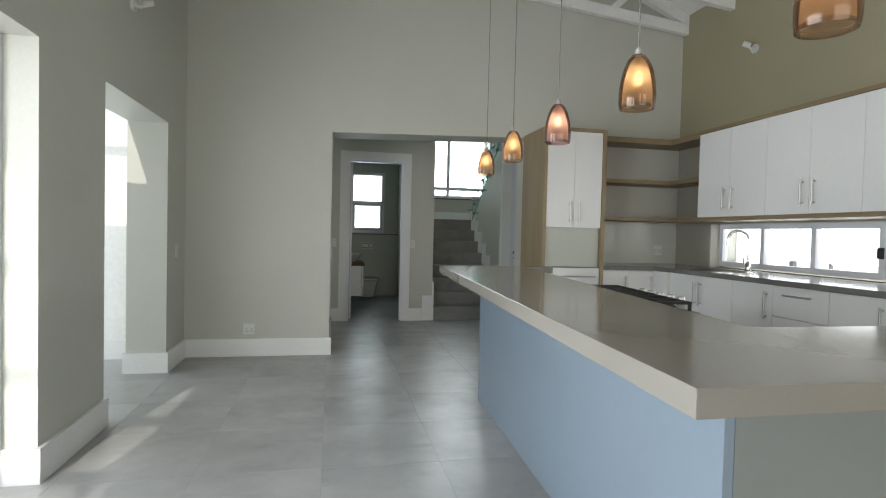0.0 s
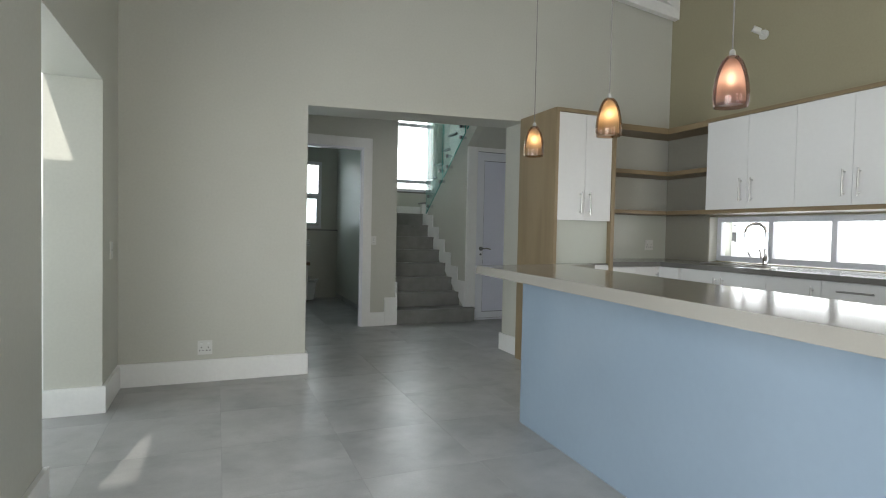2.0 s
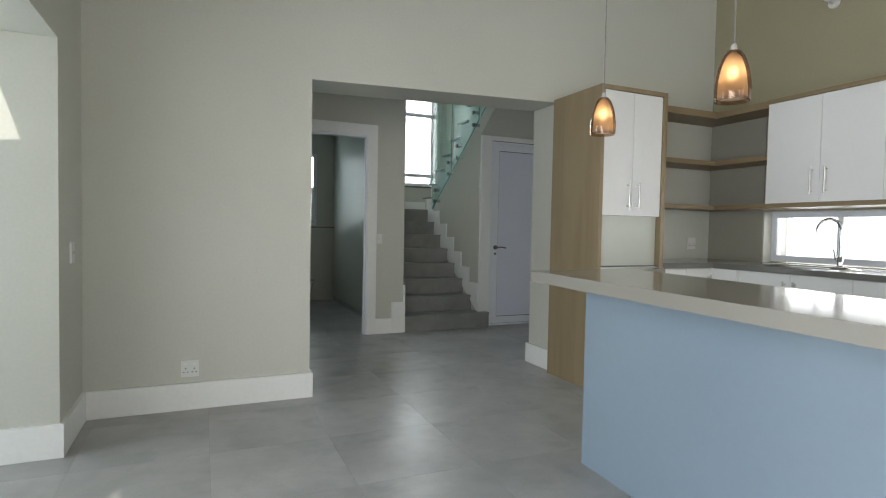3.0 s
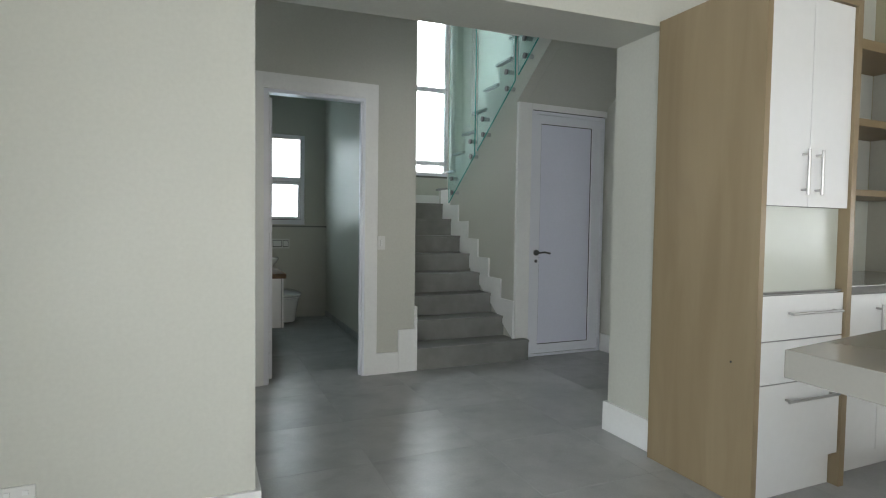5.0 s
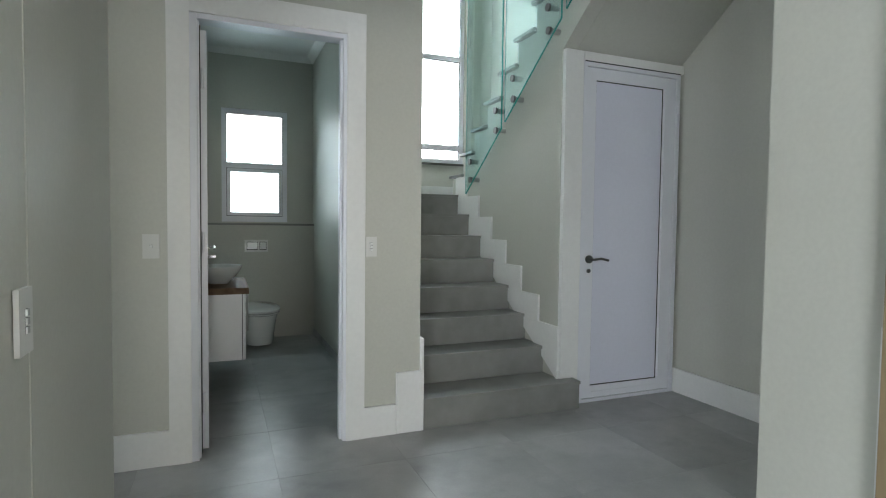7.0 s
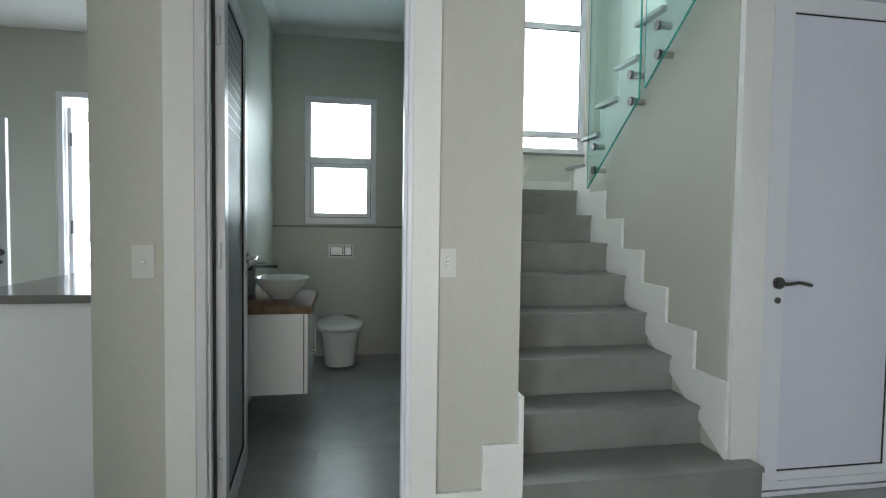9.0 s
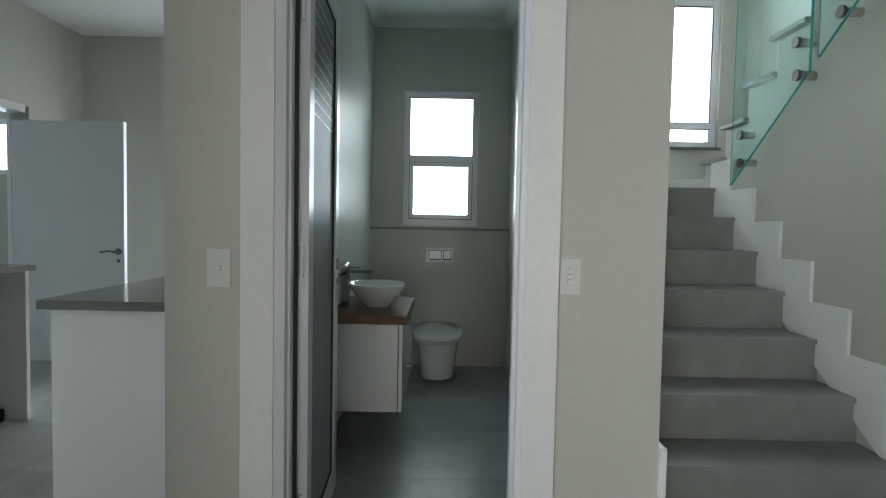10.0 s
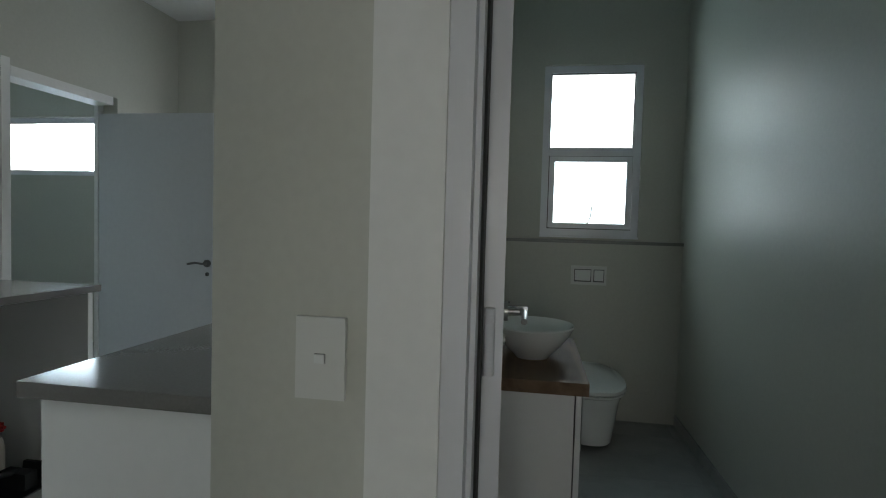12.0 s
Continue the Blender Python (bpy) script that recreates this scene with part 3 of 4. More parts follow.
def toilet_leaf():
    """Built closed along x from its hinge, then turned open."""
    t = new("toilet_door_leaf")
    tagged(t, "open white aluminium door leaf with louvre slats over a glazed panel", "door", kind="structure")
    ORIGIN[t] = Vector((0, 0, 0))
    part("leaf_frame", ring(0.0, 0.66, 0.012, 2.085, 0.075, -0.02, 0.02, 0.09), ALU, t, bevel=0.002)
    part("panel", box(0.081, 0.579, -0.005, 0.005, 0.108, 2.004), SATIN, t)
    for sgn in (-1, 1):
        part("panel_seal", ring(0.075, 0.585, 0.102, 2.01, 0.006, sgn * 0.012, sgn * 0.0045), RUBBER, t)
    part("edge_seal", box(0.661, 0.667, -0.01, 0.01, 0.03, 2.07), RUBBER, t)
    for k in range(10):
        z = 1.545 + 0.044 * k
        for sgn in (-1, 1):
            part("louvre_slat", prism(((sgn * 0.0052, z), (sgn * 0.0075, z - 0.002), (sgn * 0.008, z + 0.001), (sgn * 0.0052, z + 0.006)), "x", 0.12, 0.54), ALU, t)
    lever_handle(t, 0.62, -0.02, 1.0, (0, -1, 0), (-1, 0, 0))
    lever_handle(t, 0.62, 0.02, 1.0, (0, 1, 0), (-1, 0, 0))
    for z in (0.25, 1.05, 1.85):
        part("hinge", tube([(-0.01, 0.0, z - 0.05), (-0.01, 0.0, z + 0.05)], 0.008, 10), ALU, t, smooth=True)
    t.matrix_basis = pose(0.424, 8.075, 0, 0, 0, 93)
    return t


toilet_leaf()


# ---- windows ----
def casement(name, x0, x1, z0, z1, y, rails, mullions, label, out=1):
    """A white aluminium window in the x-z plane with panes between its bars."""
    t = thing(name, ((x0 + x1) / 2, y, z0), label, "window", kind="structure")
    w = 0.045
    part("window_frame", ring(x0, x1, z0, z1, w, y - 0.03, y + 0.03), ALU, t, bevel=0.003)
    for z in rails:
        part("rail", box(x0 + w, x1 - w, y - 0.026, y + 0.026, z - 0.025, z + 0.025), ALU, t, bevel=0.003)
    for x in mullions:
        part("mullion", box(x - 0.025, x + 0.025, y - 0.028, y + 0.028, z0 + w, z1 - w), ALU, t, bevel=0.003)
    xs, zs = [x0 + w] + [v for m in mullions for v in (m - 0.025, m + 0.025)] + [x1 - w], [z0 + w] + [v for m in rails for v in (m - 0.025, m + 0.025)] + [z1 - w]
    for a, b in zip(xs[::2], xs[1::2]):
        for c, d in zip(zs[::2], zs[1::2]):
            p = part("pane", box(a - 0.002, b + 0.002, y - 0.003, y + 0.003, c - 0.002, d + 0.002), CLEAR, t)
            p.visible_shadow = False
            part("pane_seal", ring(a, b, c, d, 0.006, y - 0.02, y - 0.004), RUBBER, t)
    return t


tw = casement("window_1", TX0, TX1, TZ0, TZ1, OUT + 0.06, [1.725], [], "white aluminium toilet window with a top-hung lower sash")
part("sash", ring(TX0 + 0.05, TX1 - 0.05, TZ0 + 0.05, 1.695, 0.035, OUT + 0.015, OUT + 0.034), ALU, tw, bevel=0.003)
part("stay", tube([(0.82, OUT + 0.005, 1.26), (0.84, OUT - 0.01, 1.30), (0.845, OUT + 0.0, 1.37)], 0.005, 8), STEEL, tw, smooth=True)
part("window_sill", box(TX0, TX1, OUT - 0.01, OUT + 0.03, TZ0 - 0.012, TZ0), ALU, tw)
casement("window_2", SX0, SX1, SZ0, SZ1, OUT + 0.07, [2.045, 3.06, 4.05], [2.36], "tall white aluminium stair window")
structure("window_sill", box(SX0 - 0.02, SX1 + 0.02, OUT - 0.03, OUT + 0.04, SZ0 - 0.025, SZ0 - 0.002), DARKTOP, "grey tiled stair window sill", "sill", bevel=0.003)
casement("window_3", -5.5, -2.8, 1.60, 2.16, 11.98, [], [], "high white strip window of the far room")


def strip_window(name, y0, y1, bars, label):
    t = thing(name, (3.98, (y0 + y1) / 2, WZ0), label, "window", kind="structure")
    x, w = 3.98, 0.05
    bm = box(x - 0.03, x + 0.03, y0, y1, WZ1 - w, WZ1 - 0.001)
    box(x - 0.03, x + 0.03, y0, y1, WZ0 + 0.001, WZ0 + w, bm)
    box(x - 0.03, x + 0.03, y0, y0 + w, WZ0 + w, WZ1 - w, bm), box(x - 0.03, x + 0.03, y1 - w, y1, WZ0 + w, WZ1 - w, bm)
    part("window_frame", bm, ALU, t, bevel=0.003)
    for y in bars:
        part("mullion", box(x - 0.028, x + 0.028, y - 0.022, y + 0.022, WZ0 + w, WZ1 - w), ALU, t, bevel=0.003)
    ys = [y0 + w] + [v for m in bars for v in (m - 0.022, m + 0.022)] + [y1 - w]
    for a, b in zip(ys[::2], ys[1::2]):
        p = part("pane", box(x - 0.003, x + 0.003, a - 0.002, b + 0.002, WZ0 + w - 0.002, WZ1 - w + 0.002), CLEAR, t)
        p.visible_shadow = False
    return t


bm = box(RX + 0.001, 3.949, WY1 - 0.004, WY1 - 0.0005, 0.9205, WZ1 - 0.0005)
box(RX + 0.001, 3.949, WY0 + 0.001, WY1 - 0.0045, WZ1 - 0.004, WZ1 - 0.0005, bm)
box(4.012, RX + 0.299, WY1 - 0.006, WY1 - 0.0005, WZ0, WZ1 - 0.0045, bm)
structure("trim_2", bm, PAINT, "greige painted reveal of the kitchen window", "trim")
sw = strip_window("window_4", 3.78, WY1, [4.37, 4.90], "low white aluminium kitchen strip window over the worktop")
part("latch", box(3.925, 3.95, 3.79, 3.825, 1.08, 1.16), BLACKPLASTIC, sw, "black window latch", bevel=0.006)
strip_window("window_5", WY0, 3.775, [2.52, 3.14], "low white aluminium kitchen strip window beyond the sink")


def patio_door():
    t = thing("patio_door", (LX - 0.25, 1.85, 0.0), "white aluminium framed glass patio door", "door", kind="structure")
    x = LX - 0.215
    for a, b in ((0.1, 0.16), (PD - 0.06, PD - 0.001)):
        part("jamb", box(x - 0.05, x + 0.07, a + 0.001, b, 0.0, 2.019), ALU, t, bevel=0.003)
    part("head", box(x - 0.05, x + 0.05, 0.16, PD - 0.06, 1.96, 2.018), ALU, t, bevel=0.003)
    part("threshold", box(x - 0.05, x + 0.05, 0.16, PD - 0.06, 0.0005, 0.022), ALU, t, bevel=0.002)
    for y0, xo in ((0.165, -0.022), (0.20, 0.022)):
        y1 = y0 + 0.86
        bm = box(x + xo - 0.016, x + xo + 0.016, y0, y0 + 0.07, 0.024, 1.955)
        box(x + xo - 0.016, x + xo + 0.016, y1 - 0.07, y1, 0.024, 1.955, bm)
        box(x + xo - 0.016, x + xo + 0.016, y0 + 0.07, y1 - 0.07, 0.024, 0.12, bm), box(x + xo - 0.016, x + xo + 0.016, y0 + 0.07, y1 - 0.07, 1.9, 1.955, bm)
        leaf = part("sliding_leaf", bm, ALU, t, bevel=0.002)
        p = part("pane", box(x + xo - 0.003, x + xo + 0.003, y0 + 0.068, y1 - 0.068, 0.118, 1.902), CLEAR, leaf)
        p.visible_shadow = False
    part("track_seal", box(x + 0.02, x + 0.026, PD - 0.068, PD - 0.0605, 0.03, 1.958), RUBBER, t)
    return t


patio_door()
for k in (-4, -3, -2, -1, 0, 1, 2, 3, 5):
    y = -0.045 + 0.78 * k
    b = thing("pergola_beam", (-2.9, y, 3.15), "white painted timber pergola beam over the patio", "beam", "pergola beams")
    part("beam", box(-4.4, LX - 0.3, y - 0.028, y + 0.028, 3.145, 3.205), TIMBER, b, bevel=0.003)

# glazed back door of the scullery
t = thing("back_door", (-1.16, SYF + 0.06, 0.0), "white aluminium framed glass back door", "door", kind="structure")
part("door_frame", ring(-1.69, -0.72, 0.001, 2.32, 0.05, SYF + 0.02, SYF + 0.09, 0.02), ALU, t, bevel=0.003)
leaf = new("back_door_leaf")
tagged(leaf, "open white aluminium back door leaf with glass", "door", kind="structure")
ORIGIN[leaf] = Vector((0, 0, 0))
part("leaf_frame", ring(0.0, 0.77, 0.03, 2.195, 0.08, -0.022, 0.022, 0.1), ALU, leaf, bevel=0.003)
p = part("pane", box(0.078, 0.692, -0.003, 0.003, 0.128, 2.117), CLEAR, leaf)
p.visible_shadow = False
part("mid_rail", box(0.08, 0.69, -0.018, 0.018, 0.96, 1.04), ALU, leaf, bevel=0.003)
for z in (0.3, 1.1, 1.9):
    part("hinge", tube([(-0.012, -0.025, z - 0.06), (-0.012, -0.025, z + 0.06)], 0.011, 10), DARKSTEEL, leaf, smooth=True)
leaf.matrix_basis = pose(-1.62, SYF + 0.1, 0, 0, 0, 78)


# open inner door of the scullery
t = thing("inner_door", (-2.1, 10.82, 0.0), "open flush white inner door with a steel lever", "door", kind="structure")
part("leaf", box(SXL - 0.11, -1.70, 10.733, 10.773, 0.012, 1.945), mat("white_door_paint", (0.62, 0.64, 0.66), 0.4, grain=0.02, scale=40), t, bevel=0.003)
lever_handle(t, -1.745, 10.733, 0.91, (0, -1, 0), (-1, 0, 0), DARKSTEEL)
t = thing("inner_door_frame", (-2.56, 10.2, 0.0), "white painted door frame", "door frame", kind="structure")
for a, b, x1 in ((9.902, 9.955, SXL + 0.012), (10.725, 10.778, SXL - 0.112)):
    part("jamb", box(SXL - 0.14, x1, a, b, 0.001, 2.10), WHITE, t, bevel=0.004)
part("head", box(SXL - 0.14, SXL + 0.014, 9.956, 10.724, 2.0, 2.058), WHITE, t, bevel=0.004)


# unseen door, added as a way in for the hall's fill light
t = thing("added_hall_door", (SXL - 0.06, 7.56, 0.0), "unseen glass door added to let light into the hall", "door", kind="structure")
for a, b in ((7.221, 7.27), (7.85, 7.899)):
    part("jamb", box(SXL - 0.1, SXL - 0.03, a, b, 0.001, 2.299), ALU, t, bevel=0.003)
part("head", box(SXL - 0.1, SXL - 0.03, 7.271, 7.849, 2.24, 2.299), ALU, t, bevel=0.003)
p = part("pane", box(SXL - 0.068, SXL - 0.062, 7.27, 7.85, 0.01, 2.241), CLEAR, t)
p.visible_shadow = False

# ---- backdrops outside the windows ----
# glowing white sheets stand in for the overexposed daylight outside
OUTDOOR_GLOW = glow("white_outdoor_glow", (1.0, 1.0, 1.0), 2.2)
structure("backdrop", box(-34, 14, 24.0, 24.1, -1, 14), OUTDOOR_GLOW, "plain glowing sheet in place of the overexposed outdoors", "backdrop")
structure("backdrop_1", box(16.0, 16.1, -14, 22, -1, 9), OUTDOOR_GLOW, "plain glowing sheet in place of the overexposed outdoors", "backdrop")
t = thing("carport", (10.0, 10.75, -0.12), "grey metal carport with a gable panel beyond the kitchen window", "carport")
part("post", box(9.95, 10.05, 10.70, 10.80, -0.125, 1.50), ROOF, t, bevel=0.005)
for z in (1.35, 1.42):
    part("rail", box(9.98, 10.02, 10.09, 10.70, z - 0.012, z + 0.012), ROOF, t, bevel=0.003)
part("gable_panel", prism(((10.13, 1.28), (10.70, 1.28), (10.70, 1.13), (10.38, 1.13), (10.02, 0.98)), "x", 9.98, 10.01), ROOF, t)
part("brace", prism(((10.14, 1.28), (10.11, 1.28), (9.81, 0.72), (9.84, 0.72)), "x", 9.975, 10.015), ROOF, t)
part("brace_foot", box(9.96, 10.03, 9.80, 9.85, -0.125, 0.74), ROOF, t, bevel=0.004)


# ---- kitchen ----
def bar_handle(parent, a, b, out):
    """A round bar on two posts from a to b, standing off by out."""
    a, b, o = Vector(a), Vector(b), Vector(out)
    w = (b - a).normalized()
    h = part("handle", tube([a + o, b + o], 0.0065, 10), STEEL, parent, "brushed steel bar handle", smooth=True)
    for p in (a + w * 0.02, b - w * 0.02):
        part("post", tube([p, p + o], 0.005, 8), STEEL, h, smooth=True)


def front_x(t, y0, y1, z0, z1, x, material=GLOSS):
    """A door or drawer front facing the kitchen's middle, on a run along y."""
    return part("door", box(x, x + 0.019, y0 + 0.0015, y1 - 0.0015, z0 + 0.0015, z1 - 0.0015), material, t, bevel=0.0015)


def front_y(t, x0, x1, z0, z1, y, name="door"):
    return part(name, box(x0 + 0.0015, x1 - 0.0015, y, y + 0.019, z0 + 0.0015, z1 - 0.0015), GLOSS, t, bevel=0.0015)


def wall_cabinet(y0, y1):
    t = thing("wall_cabinet", (3.68, (y0 + y1) / 2, 1.39), "white gloss two-door kitchen wall cabinet", "cabinet", "kitchen wall cabinets")
    part("body", box(3.525, RX - 0.001, y0 + 0.001, y1 - 0.001, 1.392, 2.155), GLOSS, t)
    m = (y0 + y1) / 2
    for a, b, hy in ((y0, m, m - 0.05), (m, y1, m + 0.05)):
        d = front_x(t, a, b, 1.39, 2.155, 3.505)
        bar_handle(d, (3.505, hy, 1.45), (3.505, hy, 1.64), (-0.03, 0, 0))
    return t


for k in range(4):
    wall_cabinet(5.195 - 0.805 * (k + 1), 5.195 - 0.805 * k)
t = thing("cabinet_cornice", (3.66, 3.6, 2.172), "oak veneer top board over the wall cabinets", "board")
part("board", box(3.49, RX - 0.001, 1.965, 5.205, 2.156, 2.185), SHELF, t, bevel=0.002)
t = thing("cabinet_pelmet", (3.66, 3.6, 1.36), "oak veneer light pelmet under the wall cabinets", "board")
part("board", box(3.50, RX - 0.001, 1.965, 5.205, 1.358, 1.39), SHELF, t, bevel=0.002)

# open corner shelves
structure("splashback", box(2.69, RX - 0.001, BY - 0.008, BY - 0.001, 0.921, 1.36), BACKGLASS, "pale glass splashback", "splashback")
structure("splashback_1", box(RX - 0.008, RX - 0.001, 5.452, BY - 0.009, 0.921, 2.15), mat("taupe_panel", (0.33, 0.32, 0.27), 0.3, grain=0.02, scale=40), "taupe splashback panel in the kitchen corner", "splashback")
for z0, z1 in ((2.14, 2.195), (1.735, 1.775), (1.36, 1.395)):
    t = thing("corner_shelf", (3.3, 5.85, z0), "oak veneer L-shaped open corner shelf", "shelf", "open corner shelves")
    part("shelf", prism(((2.681, 5.70), (3.55, 5.70), (3.55, 5.21), (RX - 0.009, 5.21), (RX - 0.009, BY - 0.009), (2.681, BY - 0.009)), "z", z0, z1), SHELF, t, bevel=0.002)


def tall_unit():
    t = thing("tall_cabinet", (2.37, 5.7, 0.0), "oak veneer tall cabinet with white doors, alcove and drawers", "cabinet")
    y0, x0, x1, top = 5.40, 2.065, 2.68, 2.19
    part("side_panel", box(x0, x0 + 0.03, y0, BY - 0.022, 0.0, top), OAK, t, bevel=0.002)
    part("screw_hole", tube([(x0 - 0.0006, 5.515, 0.6), (x0 + 0.002, 5.515, 0.6)], 0.005, 10), SLOT, t)
    part("side_panel", box(x1 - 0.035, x1, y0, BY - 0.001, 0.0, top), OAK, t, bevel=0.002)
    part("top_panel", box(x0 + 0.0305, x1 - 0.0355, y0, BY - 0.001, top - 0.03, top), OAK, t, bevel=0.002)
    part("upper_body", box(x0 + 0.031, x1 - 0.036, y0 + 0.04, BY - 0.001, 1.27, top - 0.031), GLOSS, t)
    part("lower_body", box(x0 + 0.031, x1 - 0.036, y0 + 0.04, BY - 0.001, 0.15, 0.895), GLOSS, t)
    part("alcove_back", box(x0 + 0.031, x1 - 0.036, y0 + 0.05, y0 + 0.07, 0.9, 1.269), BACKGLASS, t, "pale glass alcove back")
    part("worktop", box(x0 + 0.031, x1 - 0.036, y0 + 0.022, y0 + 0.049, 0.896, 0.905), DARKTOP, t, bevel=0.002)
    part("plinth", box(x0 + 0.031, x1 - 0.036, y0 + 0.05, y0 + 0.065, 0.001, 0.148), GLOSS, t)
    a, b = x0 + 0.032, x1 - 0.037
    m = (a + b) / 2
    for p, q, hx in ((a, m, m - 0.045), (m, b, m + 0.045)):
        d = front_y(t, p, q, 1.268, top - 0.032, y0 + 0.012)
        bar_handle(d, (hx, y0 + 0.012, 1.32), (hx, y0 + 0.012, 1.51), (0, -0.03, 0))
    for z0, z1, hz in ((0.70, 0.893, 0.815), (0.515, 0.698, 0.625), (0.155, 0.513, 0.44)):
        d = front_y(t, a, b, z0, z1, y0 + 0.012, "drawer")
        bar_handle(d, (a + 0.16, y0 + 0.012, hz), (b - 0.05, y0 + 0.012, hz), (0, -0.03, 0))
    return t


tall_unit()


def base_unit(x0, x1, y0, y1, fronts, facing, label):
    """A floor cabinet. fronts: (from, to, low, high, handle) where the handle is a place along the front or None for a lying bar."""
    t = thing("base_cabinet", ((x0 + x1) / 2, (y0 + y1) / 2, 0.0), label, "cabinet", "kitchen base cabinets")
    if facing == "x":
        part("body", box(x0 + 0.021, x1, y0 + 0.001, y1 - 0.001, 0.12, 0.878), GLOSS, t)
        part("plinth", box(x0 + 0.07, x0 + 0.085, y0 + 0.001, y1 - 0.001, 0.001, 0.119), GLOSS, t)
    else:
        part("body", box(x0 + 0.001, x1 - 0.001, y0 + 0.021, y1, 0.12, 0.878), GLOSS, t)
        part("plinth", box(x0 + 0.001, x1 - 0.001, y0 + 0.07, y0 + 0.085, 0.001, 0.119), GLOSS, t)
    for a, b, z0, z1, h in fronts:
        d = front_x(t, a, b, z0, z1, x0) if facing == "x" else front_y(t, a, b, z0, z1, y0)
        f = (lambda s, z: (x0, s, z)) if facing == "x" else (lambda s, z: (s, y0, z))
        o = (-0.03, 0, 0) if facing == "x" else (0, -0.03, 0)
        if h is None:
            m = (a + b) / 2
            bar_handle(d, f(m - 0.11, z1 - 0.06), f(m + 0.11, z1 - 0.06), o)
        else:
            bar_handle(d, f(h, z1 - 0.25), f(h, z1 - 0.05), o)
    return t


Z0, Z1 = 0.12, 0.876
LBL = "white gloss kitchen base cabinet with steel handles"
base_unit(2.685, 3.22, 5.42, BY - 0.01, [(2.685, 2.95, Z0, Z1, 2.91), (2.95, 3.22, Z0, Z1, 3.18)], "y", LBL)
base_unit(3.25, RX - 0.01, 4.40, 5.20, [(4.40, 4.80, Z0, Z1, 4.765), (4.80, 5.20, Z0, Z1, 4.835)], "x", LBL)
base_unit(3.25, RX - 0.01, 4.00, 4.40, [(4.00, 4.40, Z0, Z1, 4.05)], "x", LBL)
base_unit(3.25, RX - 0.01, 3.55, 4.00, [(3.55, 4.00, 0.66, Z1, None), (3.55, 4.00, 0.40, 0.658, None), (3.55, 4.00, Z0, 0.398, None)], "x", "white gloss kitchen drawer cabinet with steel handles")
base_unit(3.25, RX - 0.01, 2.75, 3.55, [(2.75, 3.15, Z0, Z1, 3.10), (3.15, 3.55, Z0, Z1, 3.20)], "x", LBL)
base_unit(3.25, RX - 0.01, 1.95, 2.75, [(1.95, 2.35, Z0, Z1, 2.31), (2.35, 2.75, Z0, Z1, 2.39)], "x", LBL)
t = thing("corner_filler", (3.4, 5.4, 0.0), "white gloss corner filler board between base cabinets", "cabinet")
part("board", box(3.2205, 3.2495, 5.2, 5.42, 0.12, 0.876), GLOSS, t)
part("board", box(3.25, RX - 0.01, 5.201, BY - 0.01, 0.12, 0.876), GLOSS, t)

t = thing("kitchen_worktop", (3.5, 4.0, 0.88), "dark grey quartz kitchen worktop running round the corner", "worktop")
part("slab", prism(((2.681, 5.40), (3.21, 5.40), (3.21, 1.93), (3.949, 1.93), (3.949, 5.4495), (RX - 0.002, 5.4495), (RX - 0.002, BY - 0.009), (2.681, BY - 0.009)), "z", 0.88, 0.92), DARKTOP, t, bevel=0.003)


def sink():
    t = thing("kitchen_sink", (3.43, 4.80, 0.92), "oval stainless steel sink set into the worktop", "sink")
    part("rim", lathe([(0.222, 0.0005), (0.222, 0.006), (0.212, 0.013), (0.196, 0.012), (0.185, 0.0012)], 3.43, 4.80, 0.92, 40, sx=0.8, sy=1.5), STEEL, t, smooth=True)
    # flat disc; its darker steel stands in for the shade of a deep bowl
    part("bowl", lathe([(0.185, 0.0012), (0.12, 0.0016), (0.0, 0.002)], 3.43, 4.80, 0.92, 40, sx=0.8, sy=1.5), DARKSTEEL, t, smooth=True)
    return t


sink()


def arc(center, a, b, r0, r1, u, v, n=12):
    c, u, v = Vector(center), Vector(u), Vector(v)
    return [c + u * (r0 * math.cos(a + (b - a) * k / n)) + v * (r1 * math.sin(a + (b - a) * k / n)) for k in range(n + 1)]


t = thing("kitchen_tap", (3.66, 4.72, 0.92), "chrome swan-neck kitchen mixer tap", "tap")
part("base", lathe([(0.027, 0), (0.027, 0.012), (0.02, 0.02), (0.02, 0.075), (0.014, 0.085)], 3.66, 4.72, 0.9205, 20), CHROME, t, smooth=True)
dirv = Vector((-0.85, 0.5, 0)).normalized()
top = Vector((3.66, 4.72, 1.19))
part("spout", tube([(3.66, 4.72, 0.99), (3.66, 4.72, 1.19)] + arc(top + dirv * 0.08, math.pi, 0, 0.08, 0.08, dirv, (0, 0, 1))[1:] + [top + dirv * 0.16 - Vector((0, 0, 0.05))], 0.012, 12), CHROME, t, smooth=True)
part("lever", tube([(3.66, 4.72, 0.97), (3.64, 4.74, 0.985), (3.63, 4.75, 1.06)], 0.007, 10), CHROME, t, smooth=True)


